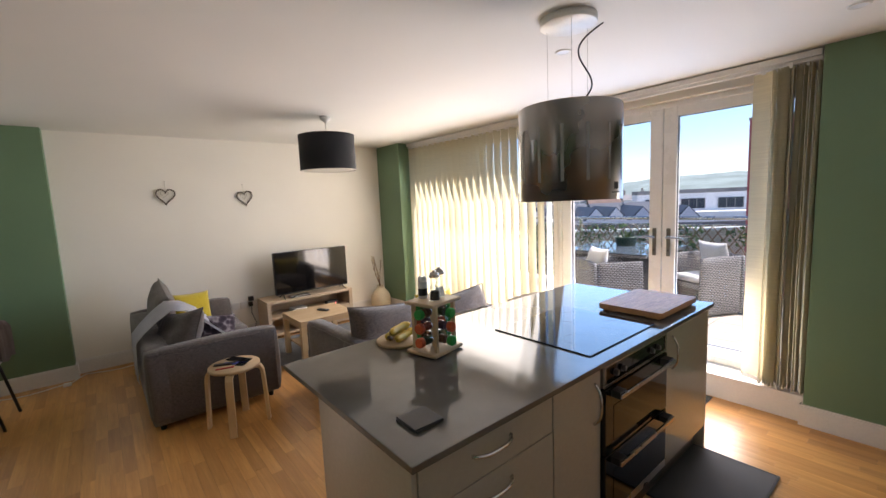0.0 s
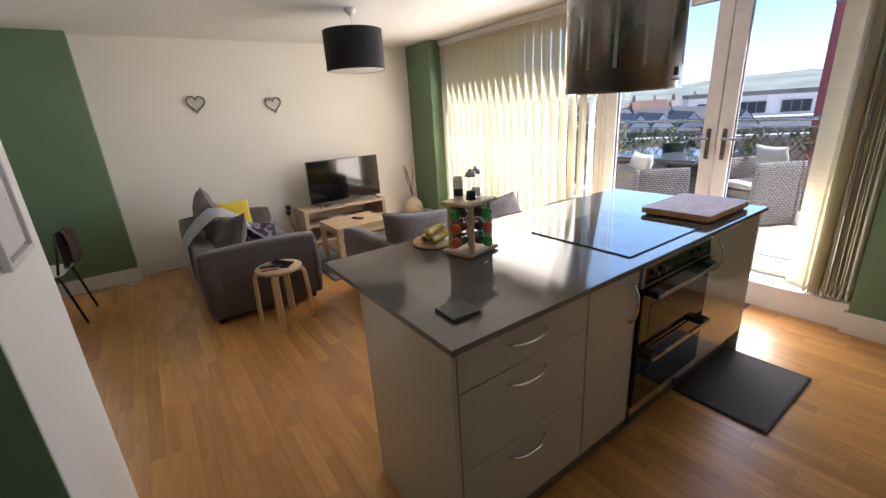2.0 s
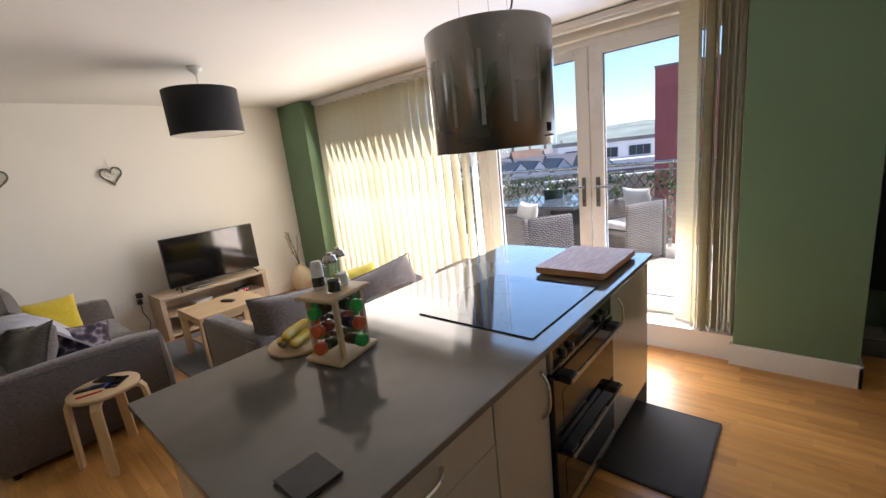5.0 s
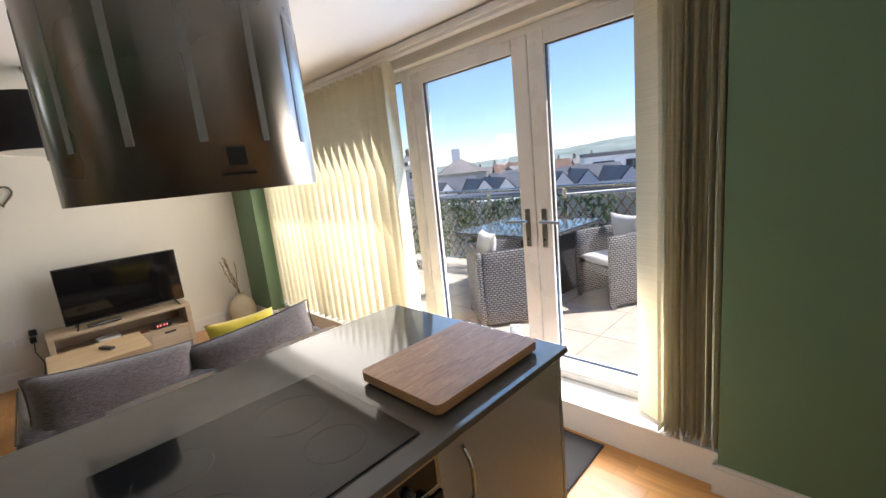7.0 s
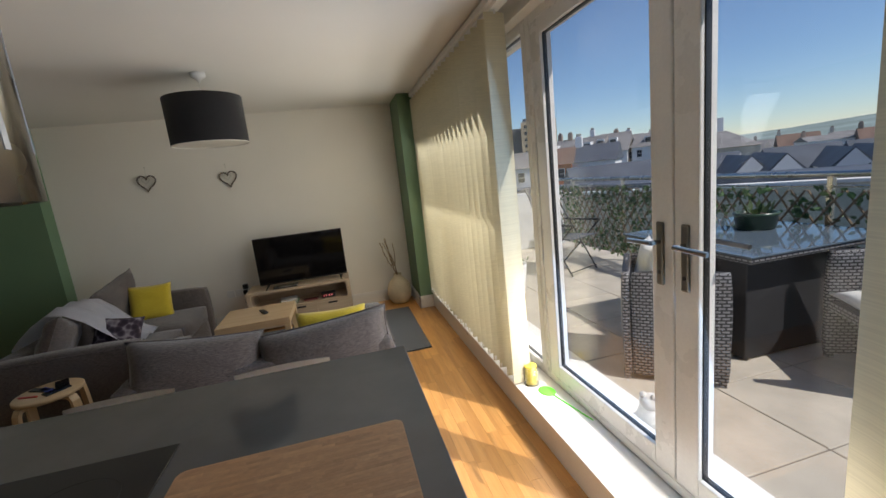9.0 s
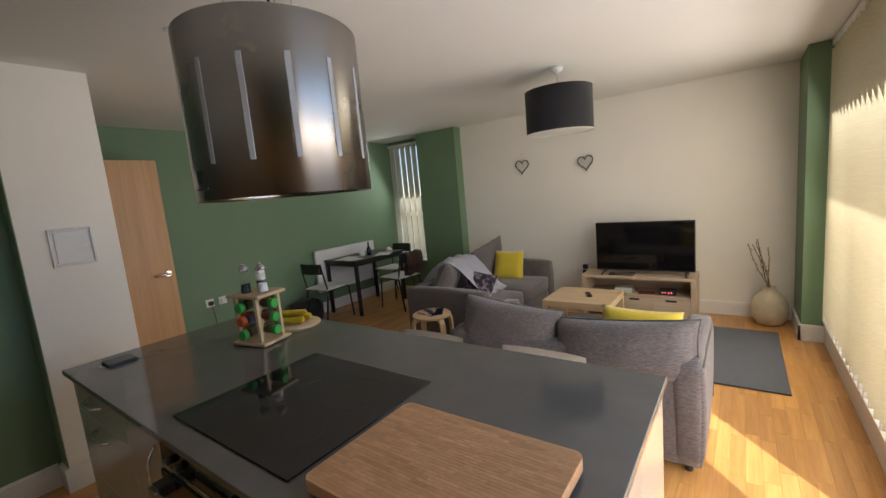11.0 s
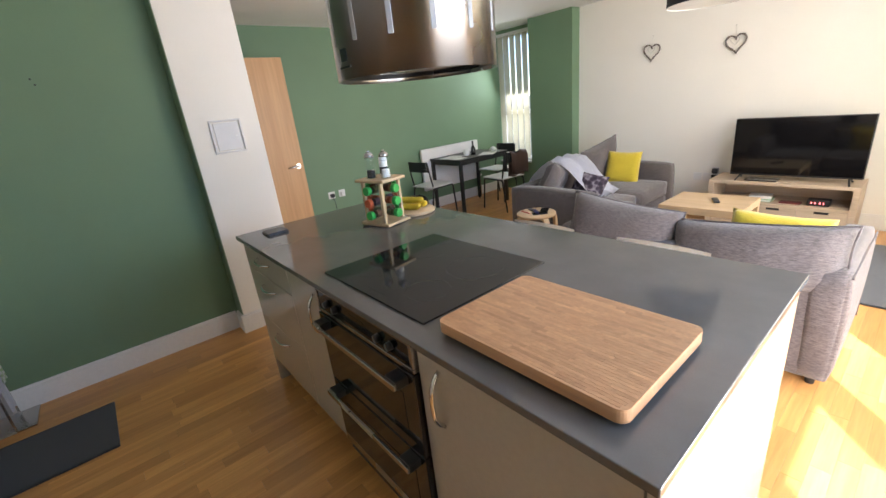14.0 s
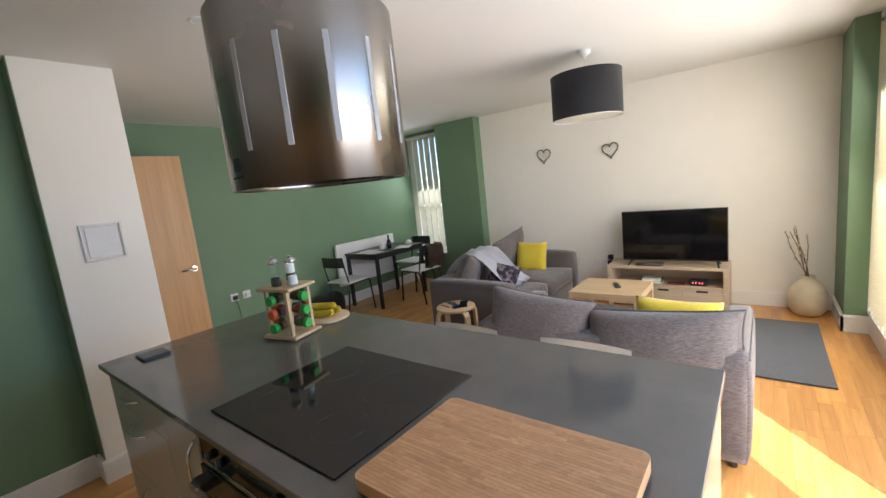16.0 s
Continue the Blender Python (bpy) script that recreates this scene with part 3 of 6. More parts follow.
for i in range(7):
    part("mark", block(0.24 + i * 0.02, 0.25 + i * 0.02, 0.03, 0.034, 0.0055, 0.0064), MARK, hob)


# ---- on the island ----
e = thing("chopping_board", pose(2.925, 1.25, IZ + 0.001), "thick bamboo chopping board resting on the worktop", "chopping board")
bm = bmesh.new()
solid(bm, 0, 0.49, 0, 0.352, 0.012, 0.041)
vs = [v_ for v_ in bm.edges if abs(v_.verts[0].co.z - v_.verts[1].co.z) > 0.01]
bmesh.ops.bevel(bm, geom=vs, offset=0.022, segments=6, affect="EDGES", profile=0.5)
body = part("slab", bm, BAMBOO, e)
for a, b in ((0.0, 0.11), (0.24, 0.352)):
    part("foot_bar", block(0.024, 0.466, a + 0.018, b - 0.018, 0, 0.012, 0.003), BAMBOO, e)
me_bm = block(-0.5, 0.5, -0.0047, 0.0047, 0, 0.0014)
stave_me = bpy.data.meshes.new("stave")
me_bm.to_mesh(stave_me)
me_bm.free()
stave_me.materials.append(BAMBOO)
rng = random.Random(11)
for r in range(35):
    y = 0.0115 + r * 0.00968
    d = min(y - 0.005, 0.352 - y - 0.005)
    inset = 0.002 + (0.022 - math.sqrt(max(0.0, 0.022 ** 2 - (0.022 - d) ** 2)) if d < 0.022 else 0.0)
    inset += 0.006 if d < 0.03 else 0.0
    x, end = inset, 0.49 - inset
    while x < end - 0.001:
        length = rng.choice((0.05, 0.065, 0.085, 0.11))
        if end - x - length < 0.04:
            length = end - x
        ob = new("stave", stave_me)
        ob.parent = e
        ob.location = (x + length / 2, y, 0.0402)
        ob.scale = (length - 0.0006, 1, 1)
        x += length

rack = thing("spice_rack", pose(1.865, 1.79, IZ, 0, 0, 12), "pale wooden spice rack with green and orange capped jars", "spice rack")
part("base", block(-0.10, 0.10, -0.083, 0.083, 0.004, 0.02, 0.006), BIRCH, rack)
part("top", block(-0.10, 0.10, -0.083, 0.083, 0.222, 0.238, 0.006), BIRCH, rack)
part("swivel", bar((0, 0, 0), (0, 0, 0.005), 0.06, None, 20), BLACK, rack)
for px_, py_ in ((-0.062, -0.062), (0.062, -0.062), (-0.062, 0.062), (0.062, 0.062), (0, 0)):
    part("post", block(px_ - 0.008, px_ + 0.008, py_ - 0.008, py_ + 0.008, 0.018, 0.224, 0.002), BIRCHLEG, rack)
CAPG = plain("green_plastic_cap", (0.03, 0.36, 0.06), 0.35, bump=0)
CAPO = plain("orange_plastic_cap", (0.62, 0.11, 0.03), 0.35, bump=0)
SPICES = [plain("spice_" + n, c, 0.9, var=0.3, fine=300, bump=0.6) for n, c in (("brown", (0.16, 0.07, 0.03)), ("red", (0.33, 0.06, 0.02)), ("green", (0.10, 0.11, 0.04)), ("purple", (0.10, 0.05, 0.08)))]
CAPSETS = (("g", "o", "g"), ("g", "g", "g"), ("g", "o", "g"), ("o", "o", "g"))
k = 0
for face, caps in enumerate(CAPSETS):
    turn = Matrix.Rotation(radians(90 * face - 90), 4, "Z")
    for row, c in enumerate(caps):
        z = 0.062 + row * 0.062
        m = turn @ Matrix.Translation((0.028, 0, z)) @ Matrix.Rotation(radians(90), 4, "Y")
        j = part("jar", moved(turned([(0.017, 0), (0.021, 0.004), (0.021, 0.052), (0.016, 0.058)], 14), m), JARGLASS, rack, "small clear glass spice jar", True)
        part("spice", moved(turned([(0.016, 0.002), (0.0185, 0.006), (0.0185, 0.036)], 12), m), SPICES[(k * 3 + face) % 4], j)
        part("cap", moved(turned([(0.0215, 0.056), (0.0225, 0.058), (0.0225, 0.076), (0.020, 0.08)], 16), m), CAPG if c == "g" else CAPO, j, "green plastic cap" if c == "g" else "orange plastic cap")
        k += 1


def mill(x, y, h, body_col, label):
    e = thing("condiment_mill", pose(x, y, IZ + 0.2385), label, "mill")
    part("body", turned([(0.026, 0), (0.027, 0.01), (0.021, h * 0.35), (0.018, h * 0.6), (0.023, h * 0.72), (0.021, h * 0.76)], 18), JARGLASS, e, "clear acrylic body", True)
    part("filling", turned([(0.021, 0.003), (0.019, h * 0.3)], 14), body_col, e)
    part("cap", turned([(0.024, h * 0.76), (0.025, h * 0.8), (0.019, h * 0.9), (0.008, h * 0.94)], 18), STEEL, e, "steel cap", True)
    part("knob", turned([(0.004, h * 0.93), (0.009, h * 0.96), (0.009, h * 0.99), (0.003, h)], 12), CHROME, e, "", True)


SALT = plain("white_salt", (0.8, 0.8, 0.8), 0.9, fine=300, bump=0.5)
PEPPER = plain("black_peppercorns", (0.03, 0.025, 0.02), 0.8, fine=200, bump=0.8)
mill(1.85, 1.755, 0.135, PEPPER, "clear pepper mill standing on the spice rack")
mill(1.915, 1.80, 0.135, SALT, "clear salt mill standing on the spice rack")
e = thing("seasoning_pot", pose(1.845, 1.835, IZ + 0.2385), "small white seasoning pot with a black label", "pot")
PLASTIC = plain("white_plastic", (0.78, 0.77, 0.75), 0.4, bump=0)
part("body", turned([(0.02, 0), (0.021, 0.002), (0.021, 0.075)], 18), PLASTIC, e, "", True)
part("label", turned([(0.0214, 0.012), (0.0214, 0.045)], 18, False), BLACK, e, "black paper label")
part("lid", turned([(0.021, 0.075), (0.0215, 0.08), (0.017, 0.098)], 18), TRIM, e, "white lid", True)

e = thing("round_board", pose(1.825, 2.005, IZ + 0.0005), "round wooden board holding bananas on the worktop", "serving board")
part("disc", turned([(0.112, 0), (0.117, 0.004), (0.117, 0.012), (0.113, 0.016)], 32), BIRCH, e, "", True)
bananas = thing("banana_bunch", pose(1.81, 2.0, IZ + 0.017, 0, 0, 25), "bunch of ripe yellow bananas on the round board", "fruit")
PEEL = plain("yellow_banana_peel", (0.66, 0.45, 0.03), 0.5, var=0.25, scale=14)
STALK = plain("brown_banana_stalk", (0.16, 0.10, 0.03), 0.7)
for i in range(3):
    pts, c = [], 0.02 * (i - 1)
    bm = bmesh.new()
    rings = []
    for s in range(13):
        u = s / 12
        a = radians(-62 + 124 * u)
        cx, cz = 0.095 * math.sin(a), 0.018 + 0.030 * (i == 1) + 0.045 * (1 - math.cos(a)) * (0.5 if i != 1 else 0.2)
        r = 0.0185 * min(1, (u * 5 + 0.25), (1 - u) * 6 + 0.2)
        rings.append([bm.verts.new((cx + 0.004 * i, c * 1.5 + 0.035 * math.cos(a) - 0.03 + r * math.cos(q * math.tau / 6), cz + r * math.sin(q * math.tau / 6))) for q in range(6)])
    for a_, b_ in zip(rings, rings[1:]):
        for q in range(6):
            bm.faces.new((a_[q], a_[(q + 1) % 6], b_[(q + 1) % 6], b_[q]))
    bm.faces.new(rings[0][::-1])
    bm.faces.new(rings[-1])
    part("banana", bm, PEEL, bananas, "yellow banana with brown tips", True)
part("stalk", bar((-0.088, -0.012, 0.03), (-0.108, -0.012, 0.045), 0.011, 0.007, 8), STALK, bananas, "brown stalk")

SLATE = plain("dark_slate", (0.03, 0.03, 0.032), 0.35, var=0.2, scale=20, fine=90, bump=0.3)
for i in range(2):
    e = thing("coaster", pose(1.452, 1.352, IZ + 0.0005 + i * 0.0062, 0, 0, 3 - 5 * i), "square dark slate coaster stacked on the worktop", "coaster", "slate coasters")
    part("slab", block(-0.052, 0.052, -0.052, 0.052, 0, 0.006, 0.0015), SLATE, e)

STOOLW = plain("white_moulded_plastic", (0.86, 0.86, 0.85), 0.3, bump=0)


def bar_stool(x, y):
    e = thing("bar_stool", pose(x, y, 0), "white moulded bar stool tucked under the worktop", "bar stool", "stools at the island")
    bm = bmesh.new()
    n = 12
    grid = []
    for i in range(n + 1):
        row = []
        for j in range(9):
            u, v = i / n * 2 - 1, j / 8
            xx = 0.19 * u * (1 - 0.12 * (1 - v))
            if v < 0.7:
                yy, zz = -0.17 + 0.34 * v / 0.7, 0.635 + 0.02 * u * u
            else:
                w = (v - 0.7) / 0.3
                yy, zz = 0.17 + 0.05 * math.sin(w * 1.57), 0.635 + 0.25 * w + 0.02 * u * u * (1 - w)
                xx *= 1 - 0.1 * w * abs(u) ** 2
            row.append(bm.verts.new((xx, yy - 0.02 * u * u * (v > 0.7), zz)))
        grid.append(row)
    for i in range(n):
        for j in range(8):
            bm.faces.new((grid[i][j], grid[i + 1][j], grid[i + 1][j + 1], grid[i][j + 1]))
    bmesh.ops.solidify(bm, geom=bm.faces[:], thickness=0.018)
    part("seat_shell", bm, STOOLW, e, "white moulded shell", True)
    part("column", bar((0, 0, 0.02), (0, 0, 0.62), 0.028, None, 18), CHROME, e, "chrome gas column", True)
    part("foot_plate", turned([(0.2, 0), (0.2, 0.008), (0.03, 0.03)], 28), CHROME, e, "round chrome base", True)
    part("foot_ring", tube([(0.13 * math.cos(a * math.tau / 20), 0.02 + 0.13 * math.sin(a * math.tau / 20), 0.28) for a in range(20)], 0.009, 8, True), CHROME, e, "chrome foot ring", True)


bar_stool(2.51, 2.05)
bar_stool(3.05, 2.05)

# ---- cooker hood ----
HZ = 1.563
hood = thing("cooker_hood", pose(2.577, 1.555, HZ), "round brushed steel island cooker hood hanging on wires", "cooker hood")
R = 0.2435
part("shell", turned([(R - 0.006, 0.012), (R - 0.006, 0.0), (R, 0.0), (R, 0.44), (R - 0.006, 0.445), (R - 0.006, 0.40)], 72, False), HOODSTEEL, hood, "brushed steel cylinder", True)
part("lid", turned([(0.0, 0.43), (R - 0.006, 0.43), (R - 0.006, 0.436), (0.0, 0.436)], 48, False), HOODSTEEL, hood)
part("underside", turned([(R - 0.007, 0.055), (0.0, 0.055)], 48, False), BLACK, hood, "black recessed underside")
fl = part("filter", turned([(0.155, 0.02), (0.163, 0.024), (0.163, 0.05), (0.155, 0.054)], 40), STEEL, hood, "steel grease filter")
part("rim", turned([(0.165, 0.02), (R - 0.008, 0.035)], 40, False), CHROME, hood, "", True)
part("catch", tube(arc_pts((0, -0.06, 0.016), 0.035, 180, 360, 8, "xy"), 0.004, 6), BLACK, fl)
OPAL = plain("opal_slot_insert", (0.75, 0.78, 0.82), 0.3, bump=0)
SLOT = plain("pale_satin_slot_strip", (0.36, 0.36, 0.35), 0.22, var=0.03, bump=0)
for i in range(14):
    a = radians(-77 + 360 / 14 * i)
    part("slot", moved(block(R - 0.004, R + 0.0012, -0.0075, 0.0075, 0.087, 0.337, 0.001, 1), Matrix.Rotation(a, 4, "Z")), SLOT, hood, "pale satin vertical strip")
part("badge", moved(block(R - 0.002, R + 0.0015, -0.016, 0.016, 0.045, 0.077), Matrix.Rotation(radians(-91.5), 4, "Z")), BLACK, hood, "small dark badge")
part("badge_line", moved(block(R - 0.002, R + 0.0012, -0.03, 0.03, 0.028, 0.033), Matrix.Rotation(radians(-91.5), 4, "Z")), BLACK, hood)
zc = H - HZ
part("canopy", turned([(0.132, zc - 0.001), (0.132, zc - 0.03), (0.126, zc - 0.034), (0.0, zc - 0.034)], 48), TRIM, hood, "white round ceiling plate", True)
for a in (100, 220, 340):
    c, s = math.cos(radians(a)), math.sin(radians(a))
    part("wire", bar((0.11 * c, 0.11 * s, 0.435), (0.11 * c, 0.11 * s, zc - 0.03), 0.0012, None, 6), STEEL, hood)
pts = []
for i in range(21):
    u = i / 20
    pts.append((0.02 + 0.10 * u + 0.055 * math.sin(u * math.tau), 0.02 - 0.13 * u - 0.045 * math.sin(u * math.tau), 0.434 + (zc - 0.46) * u))
part("cable", tube(pts, 0.004, 8), BLACK, hood, "black power cable", True)

# ---- ceiling fittings ----
for x, y in ((2.944, 1.83), (3.62, 0.67), (1.46, 1.81), (1.3, 0.3)):
    e = thing("downlight", pose(x, y, H), "white recessed ceiling downlight, switched off", "downlight", "ceiling downlights")
    part("bezel", turned([(0.046, -0.001), (0.046, -0.005), (0.036, -0.008), (0.032, -0.004), (0.032, -0.001)], 28), TRIM, e, "", True)
    part("lens", turned([(0.0, -0.0055), (0.031, -0.0055)], 24, False), OPAL, e, "frosted lens")
lamp = thing("pendant_lamp", pose(2.5, 4.127, 1.92), "black drum pendant lamp with cream lining", "pendant lamp")
part("shade", turned([(0.255, 0), (0.258, 0.001), (0.258, 0.325), (0.255, 0.326)], 56, False), SHADE, lamp, "black cloth drum shade", True)
part("lining", turned([(0.2545, 0.001), (0.2545, 0.325)], 56, False), SHADEIN, lamp, "cream inner lining", True)
part("diffuser", turned([(0.0, 0.004), (0.253, 0.004)], 48, False), SHADEIN, lamp, "cream diffuser disc")
for z in (0.001, 0.325):
    part("ring", tube([(0.2575 * math.cos(a * math.tau / 48), 0.2575 * math.sin(a * math.tau / 48), z) for a in range(48)], 0.0022, 6, True), SHADE if z > 0.1 else SHADEIN, lamp)
part("flex", bar((0, 0, 0.30), (0, 0, H - 1.92 - 0.02), 0.003, None, 8), TRIM, lamp, "white flex")
part("rose", turned([(0.05, H - 1.92), (0.05, H - 1.945), (0.02, H - 1.965), (0.006, H - 1.985)], 24), TRIM, lamp, "white ceiling rose", True)
part("holder", bar((0, 0, 0.19), (0, 0, 0.30), 0.02, None, 14), TRIM, lamp)
for i in range(3):
    a = i * math.tau / 3
    part("spider", bar((0.02 * math.cos(a), 0.02 * math.sin(a), 0.29), (0.254 * math.cos(a), 0.254 * math.sin(a), 0.29), 0.002, None, 6), TRIM, lamp)

# ---- sofas ----
def cushion(name, m, w, h, t, material, label, group="", seed=0, piping=True, flop=0.0):
    e = thing(name, m, label, "cushion", group)
    c = part("cover", pillow(w, h, t, 16, seed, flop), material, e, "", True)
    if piping:
        part("piping", rim_of(w, h, 0.005), material, c)
    return e


FOOT = plain("dark_sofa_foot", (0.02, 0.018, 0.016), 0.5)


def sofa(name, m, w, d, back_h, arm_h, label):
    """w along x, seat opening towards +y, back at y = 0."""
    e = thing(name, m, label, "sofa")
    part("base", soft_block(0.012, w - 0.012, 0.012, d - 0.03, 0.045, 0.26, 0.004, 0.015, 1), SOFA, e, "", True)
    part("backrest", soft_block(0, w, 0, 0.17, 0.05, back_h, 0.01, 0.03, 2), SOFA, e, "upholstered back panel", True)
    for i, x in enumerate((0, w - 0.145)):
        a = part("arm", soft_block(x, x + 0.145, 0.0, d, 0.05, arm_h, 0.012, 0.035, 3 + i), SOFA, e, "upholstered arm", True)
        xo = 0.002 if i == 0 else w - 0.002
        part("seam", tube([(xo, d - 0.035, 0.06), (xo, d - 0.035, arm_h - 0.03), (xo, d * 0.5, arm_h - 0.02), (xo, 0.03, arm_h - 0.02)], 0.004, 6), SOFA, a)
    sw = (w - 0.29) / 2
    for i in range(2):
        part("seat_cushion", soft_block(0.145 + i * sw + 0.003, 0.145 + (i + 1) * sw - 0.003, 0.16, d - 0.01, 0.26, 0.425, 0.022, 0.035, 7 + i), SOFA, e, "loose seat cushion", True)
    for x in (0.07, w - 0.07):
        for y in (0.07, d - 0.08):
            part("foot", bar((x, y, 0), (x, y, 0.06), 0.018, 0.024, 12), FOOT, e, "dark plastic foot")
    return e


sofa("sofa", pose(2.055, 2.995, 0), 1.485, 0.87, 0.595, 0.605, "grey-brown woven two-seat sofa with loose cushions")
sofa("sofa", pose(0.90, 5.60, 0, 0, 0, -90), 1.72, 0.92, 0.60, 0.605, "grey-brown sofa with a throw and cushions")
cushion("back_cushion", pose(2.445, 3.12, 0.605, -12, 6, 1), 0.70, 0.38, 0.23, SOFA, "large grey-brown back cushion leaning on the sofa", "sofa cushions", 1)
cushion("back_cushion", pose(3.14, 3.10, 0.595, -15, -5, -1), 0.79, 0.33, 0.26, SOFA, "large slumped grey-brown back cushion on the sofa", "sofa cushions", 2, flop=0.3)
cushion("back_cushion", pose(1.13, 5.15, 0.645, -10, 8, -90), 0.74, 0.46, 0.19, SOFA, "large grey-brown back cushion with a peaked corner", "sofa cushions", 3)
cushion("back_cushion", pose(1.16, 4.25, 0.595, -24, -12, -70), 0.58, 0.40, 0.18, SOFA, "sagging grey-brown cushion by the sofa arm", "sofa cushions", 4)
cushion("scatter_cushion", pose(1.40, 5.22, 0.585, -14, 3, 14), 0.37, 0.37, 0.13, YELLOW, "mustard yellow square cushion on the sofa", "yellow cushions", 5, False)
cushion("scatter_cushion", pose(3.18, 3.42, 0.55, -20, 2, 3), 0.46, 0.36, 0.14, YELLOW, "mustard yellow cushion on the sofa seat", "yellow cushions", 6, False)
PATTERN, nt_, bs_ = mat_base("purple_patterned_cloth")
vor = nt_.nodes.new("ShaderNodeTexVoronoi")
vor.inputs["Scale"].default_value = 22
nt_.links.new(mapped(nt_, (1, 1, 1)).outputs[0], vor.inputs["Vector"])
nt_.links.new(ramp(nt_, vor.outputs["Distance"], [(0.35, (0.022, 0.015, 0.025)), (0.6, (0.06, 0.042, 0.06)), (0.85, (0.28, 0.25, 0.27))]), bs_.inputs["Base Color"])
bs_.inputs["Roughness"].default_value = 0.9
cushion("patterned_cushion", pose(1.46, 4.42, 0.545, -30, 10, 5), 0.34, 0.27, 0.12, PATTERN, "dark purple patterned cushion on the sofa", "", 8, False)

# throw draped over the sofa back and cushion
e = thing("throw_blanket", pose(0, 0, 0), "pale lilac knitted throw draped over the sofa", "blanket")
bm = bmesh.new()
prof = [(0.865, 0.30), (0.868, 0.45), (0.875, 0.60), (0.93, 0.665), (1.02, 0.735), (1.12, 0.80), (1.23, 0.78), (1.33, 0.70), (1.42, 0.60), (1.53, 0.50), (1.62, 0.455)]
grid = []
for i in range(25):
    u = i / 24
    row = []
    for j, (x, z) in enumerate(prof):
        s = j / (len(prof) - 1)
        y = 4.18 + 0.46 * u + 0.12 * s + 0.02 * math.sin(s * 9 + u * 3)
        fold = 0.014 * math.sin(u * 19 + s * 3) + 0.01 * noise.noise(Vector((u * 4, s * 5, 2)))
        row.append(bm.verts.new((x + fold * (0.4 if j < 4 else 0.6), y, z + (fold if j > 3 else 0.3 * fold) + 0.03 * math.sin(u * 3.1) * (3 < j < 9))))
    grid.append(row)
for i in range(24):
    for j in range(len(prof) - 1):
        bm.faces.new((grid[i][j], grid[i][j + 1], grid[i + 1][j + 1], grid[i + 1][j]))
bmesh.ops.solidify(bm, geom=bm.faces[:], thickness=0.01)
part("cloth", bm, THROW, e, "", True)

# ---- stool with phones ----
st = thing("round_stool", pose(1.415, 3.628, 0, 0, 0, 20), "round birch stool with bent plywood legs", "stool")
part("seat", turned([(0.165, 0.438), (0.174, 0.442), (0.174, 0.458), (0.168, 0.463)], 40), BIRCH, st, "", True)
for i in range(4):
    a = radians(45 + 90 * i)
    pts = [(0.09, 0, 0.43), (0.14, 0, 0.432), (0.172, 0, 0.425), (0.186, 0, 0.40), (0.19, 0, 0.36), (0.198, 0, 0.18), (0.205, 0, 0.0)]
    bm = bmesh.new()
    rings = []
    for q, p in enumerate(pts):
        d = Vector(pts[min(q + 1, 6)]) - Vector(pts[max(q - 1, 0)])
        nrm = Vector((-d.z, 0, d.x)).normalized() * 0.011
        rings.append([bm.verts.new(Vector(p) + nrm * sg + Vector((0, wv, 0))) for sg, wv in ((1, -0.024), (1, 0.024), (-1, 0.024), (-1, -0.024))])
    for a_, b_ in zip(rings, rings[1:]):
        for q in range(4):
            bm.faces.new((a_[q], a_[(q + 1) % 4], b_[(q + 1) % 4], b_[q]))
    bm.faces.new(rings[0][::-1])
    bm.faces.new(rings[-1])
    part("leg", moved(bm, Matrix.Rotation(a, 4, "Z")), BIRCHLEG, st)
BLUE = plain("blue_plastic", (0.05, 0.08, 0.45), 0.4, bump=0)
RED = plain("red_plastic", (0.5, 0.04, 0.03), 0.4, bump=0)
for nm, x, y, rz, w, d, m_, lab in (("phone", 1.45, 3.70, 30, 0.07, 0.145, SCREEN, "black phone lying on the stool"), ("remote_control", 1.36, 3.655, 65, 0.04, 0.15, BLACK, "black remote control on the stool"), ("pencil_case", 1.42, 3.62, 50, 0.035, 0.17, BLUE, "blue slim case lying on the stool"), ("phone", 1.475, 3.60, -40, 0.065, 0.13, SCREEN, "dark phone lying on the stool"), ("red_pencil", 1.34, 3.57, 75, 0.012, 0.12, RED, "red pencil lying on the stool")):
    e = thing(nm, pose(x, y, 0.4635, 0, 0, rz), lab, nm.split("_")[0])
    part("body", block(-w / 2, w / 2, -d / 2, d / 2, 0, 0.009, 0.002), m_, e)

# ---- rug, coffee table, television ----
e = thing("rug", pose(0, 0, 0), "slate grey-blue woven rug on the oak floor", "rug")
bm = block(2.02, 3.955, 4.14, 5.40, 0.001, 0.014, 0.004)
part("carpet", bm, RUGCLOTH, e)
part("hem", moved(tube([(2.02, 4.14, 0.008), (3.955, 4.14, 0.008), (3.955, 5.40, 0.008), (2.02, 5.40, 0.008)], 0.007, 6, True), Matrix()), RUGCLOTH, e, "stitched edge")
ct = thing("coffee_table", pose(2.18, 4.33, 0.014), "light oak effect coffee table with square legs", "coffee table")
part("tabletop", block(0, 0.60, 0, 0.535, 0.385, 0.445, 0.003), BIRCH, ct)
for x in (0, 0.548):
    for y in (0, 0.483):
        part("leg", block(x + 0.001, x + 0.051, y + 0.001, y + 0.051, 0, 0.386, 0.002), BIRCHLEG, ct)
part("shelf", block(0.05, 0.55, 0.05, 0.485, 0.13, 0.148, 0.002), BIRCH, ct)
e = thing("remote_control", pose(2.53, 4.60, 0.4595, 0, 0, 25), "black remote control on the coffee table", "remote")
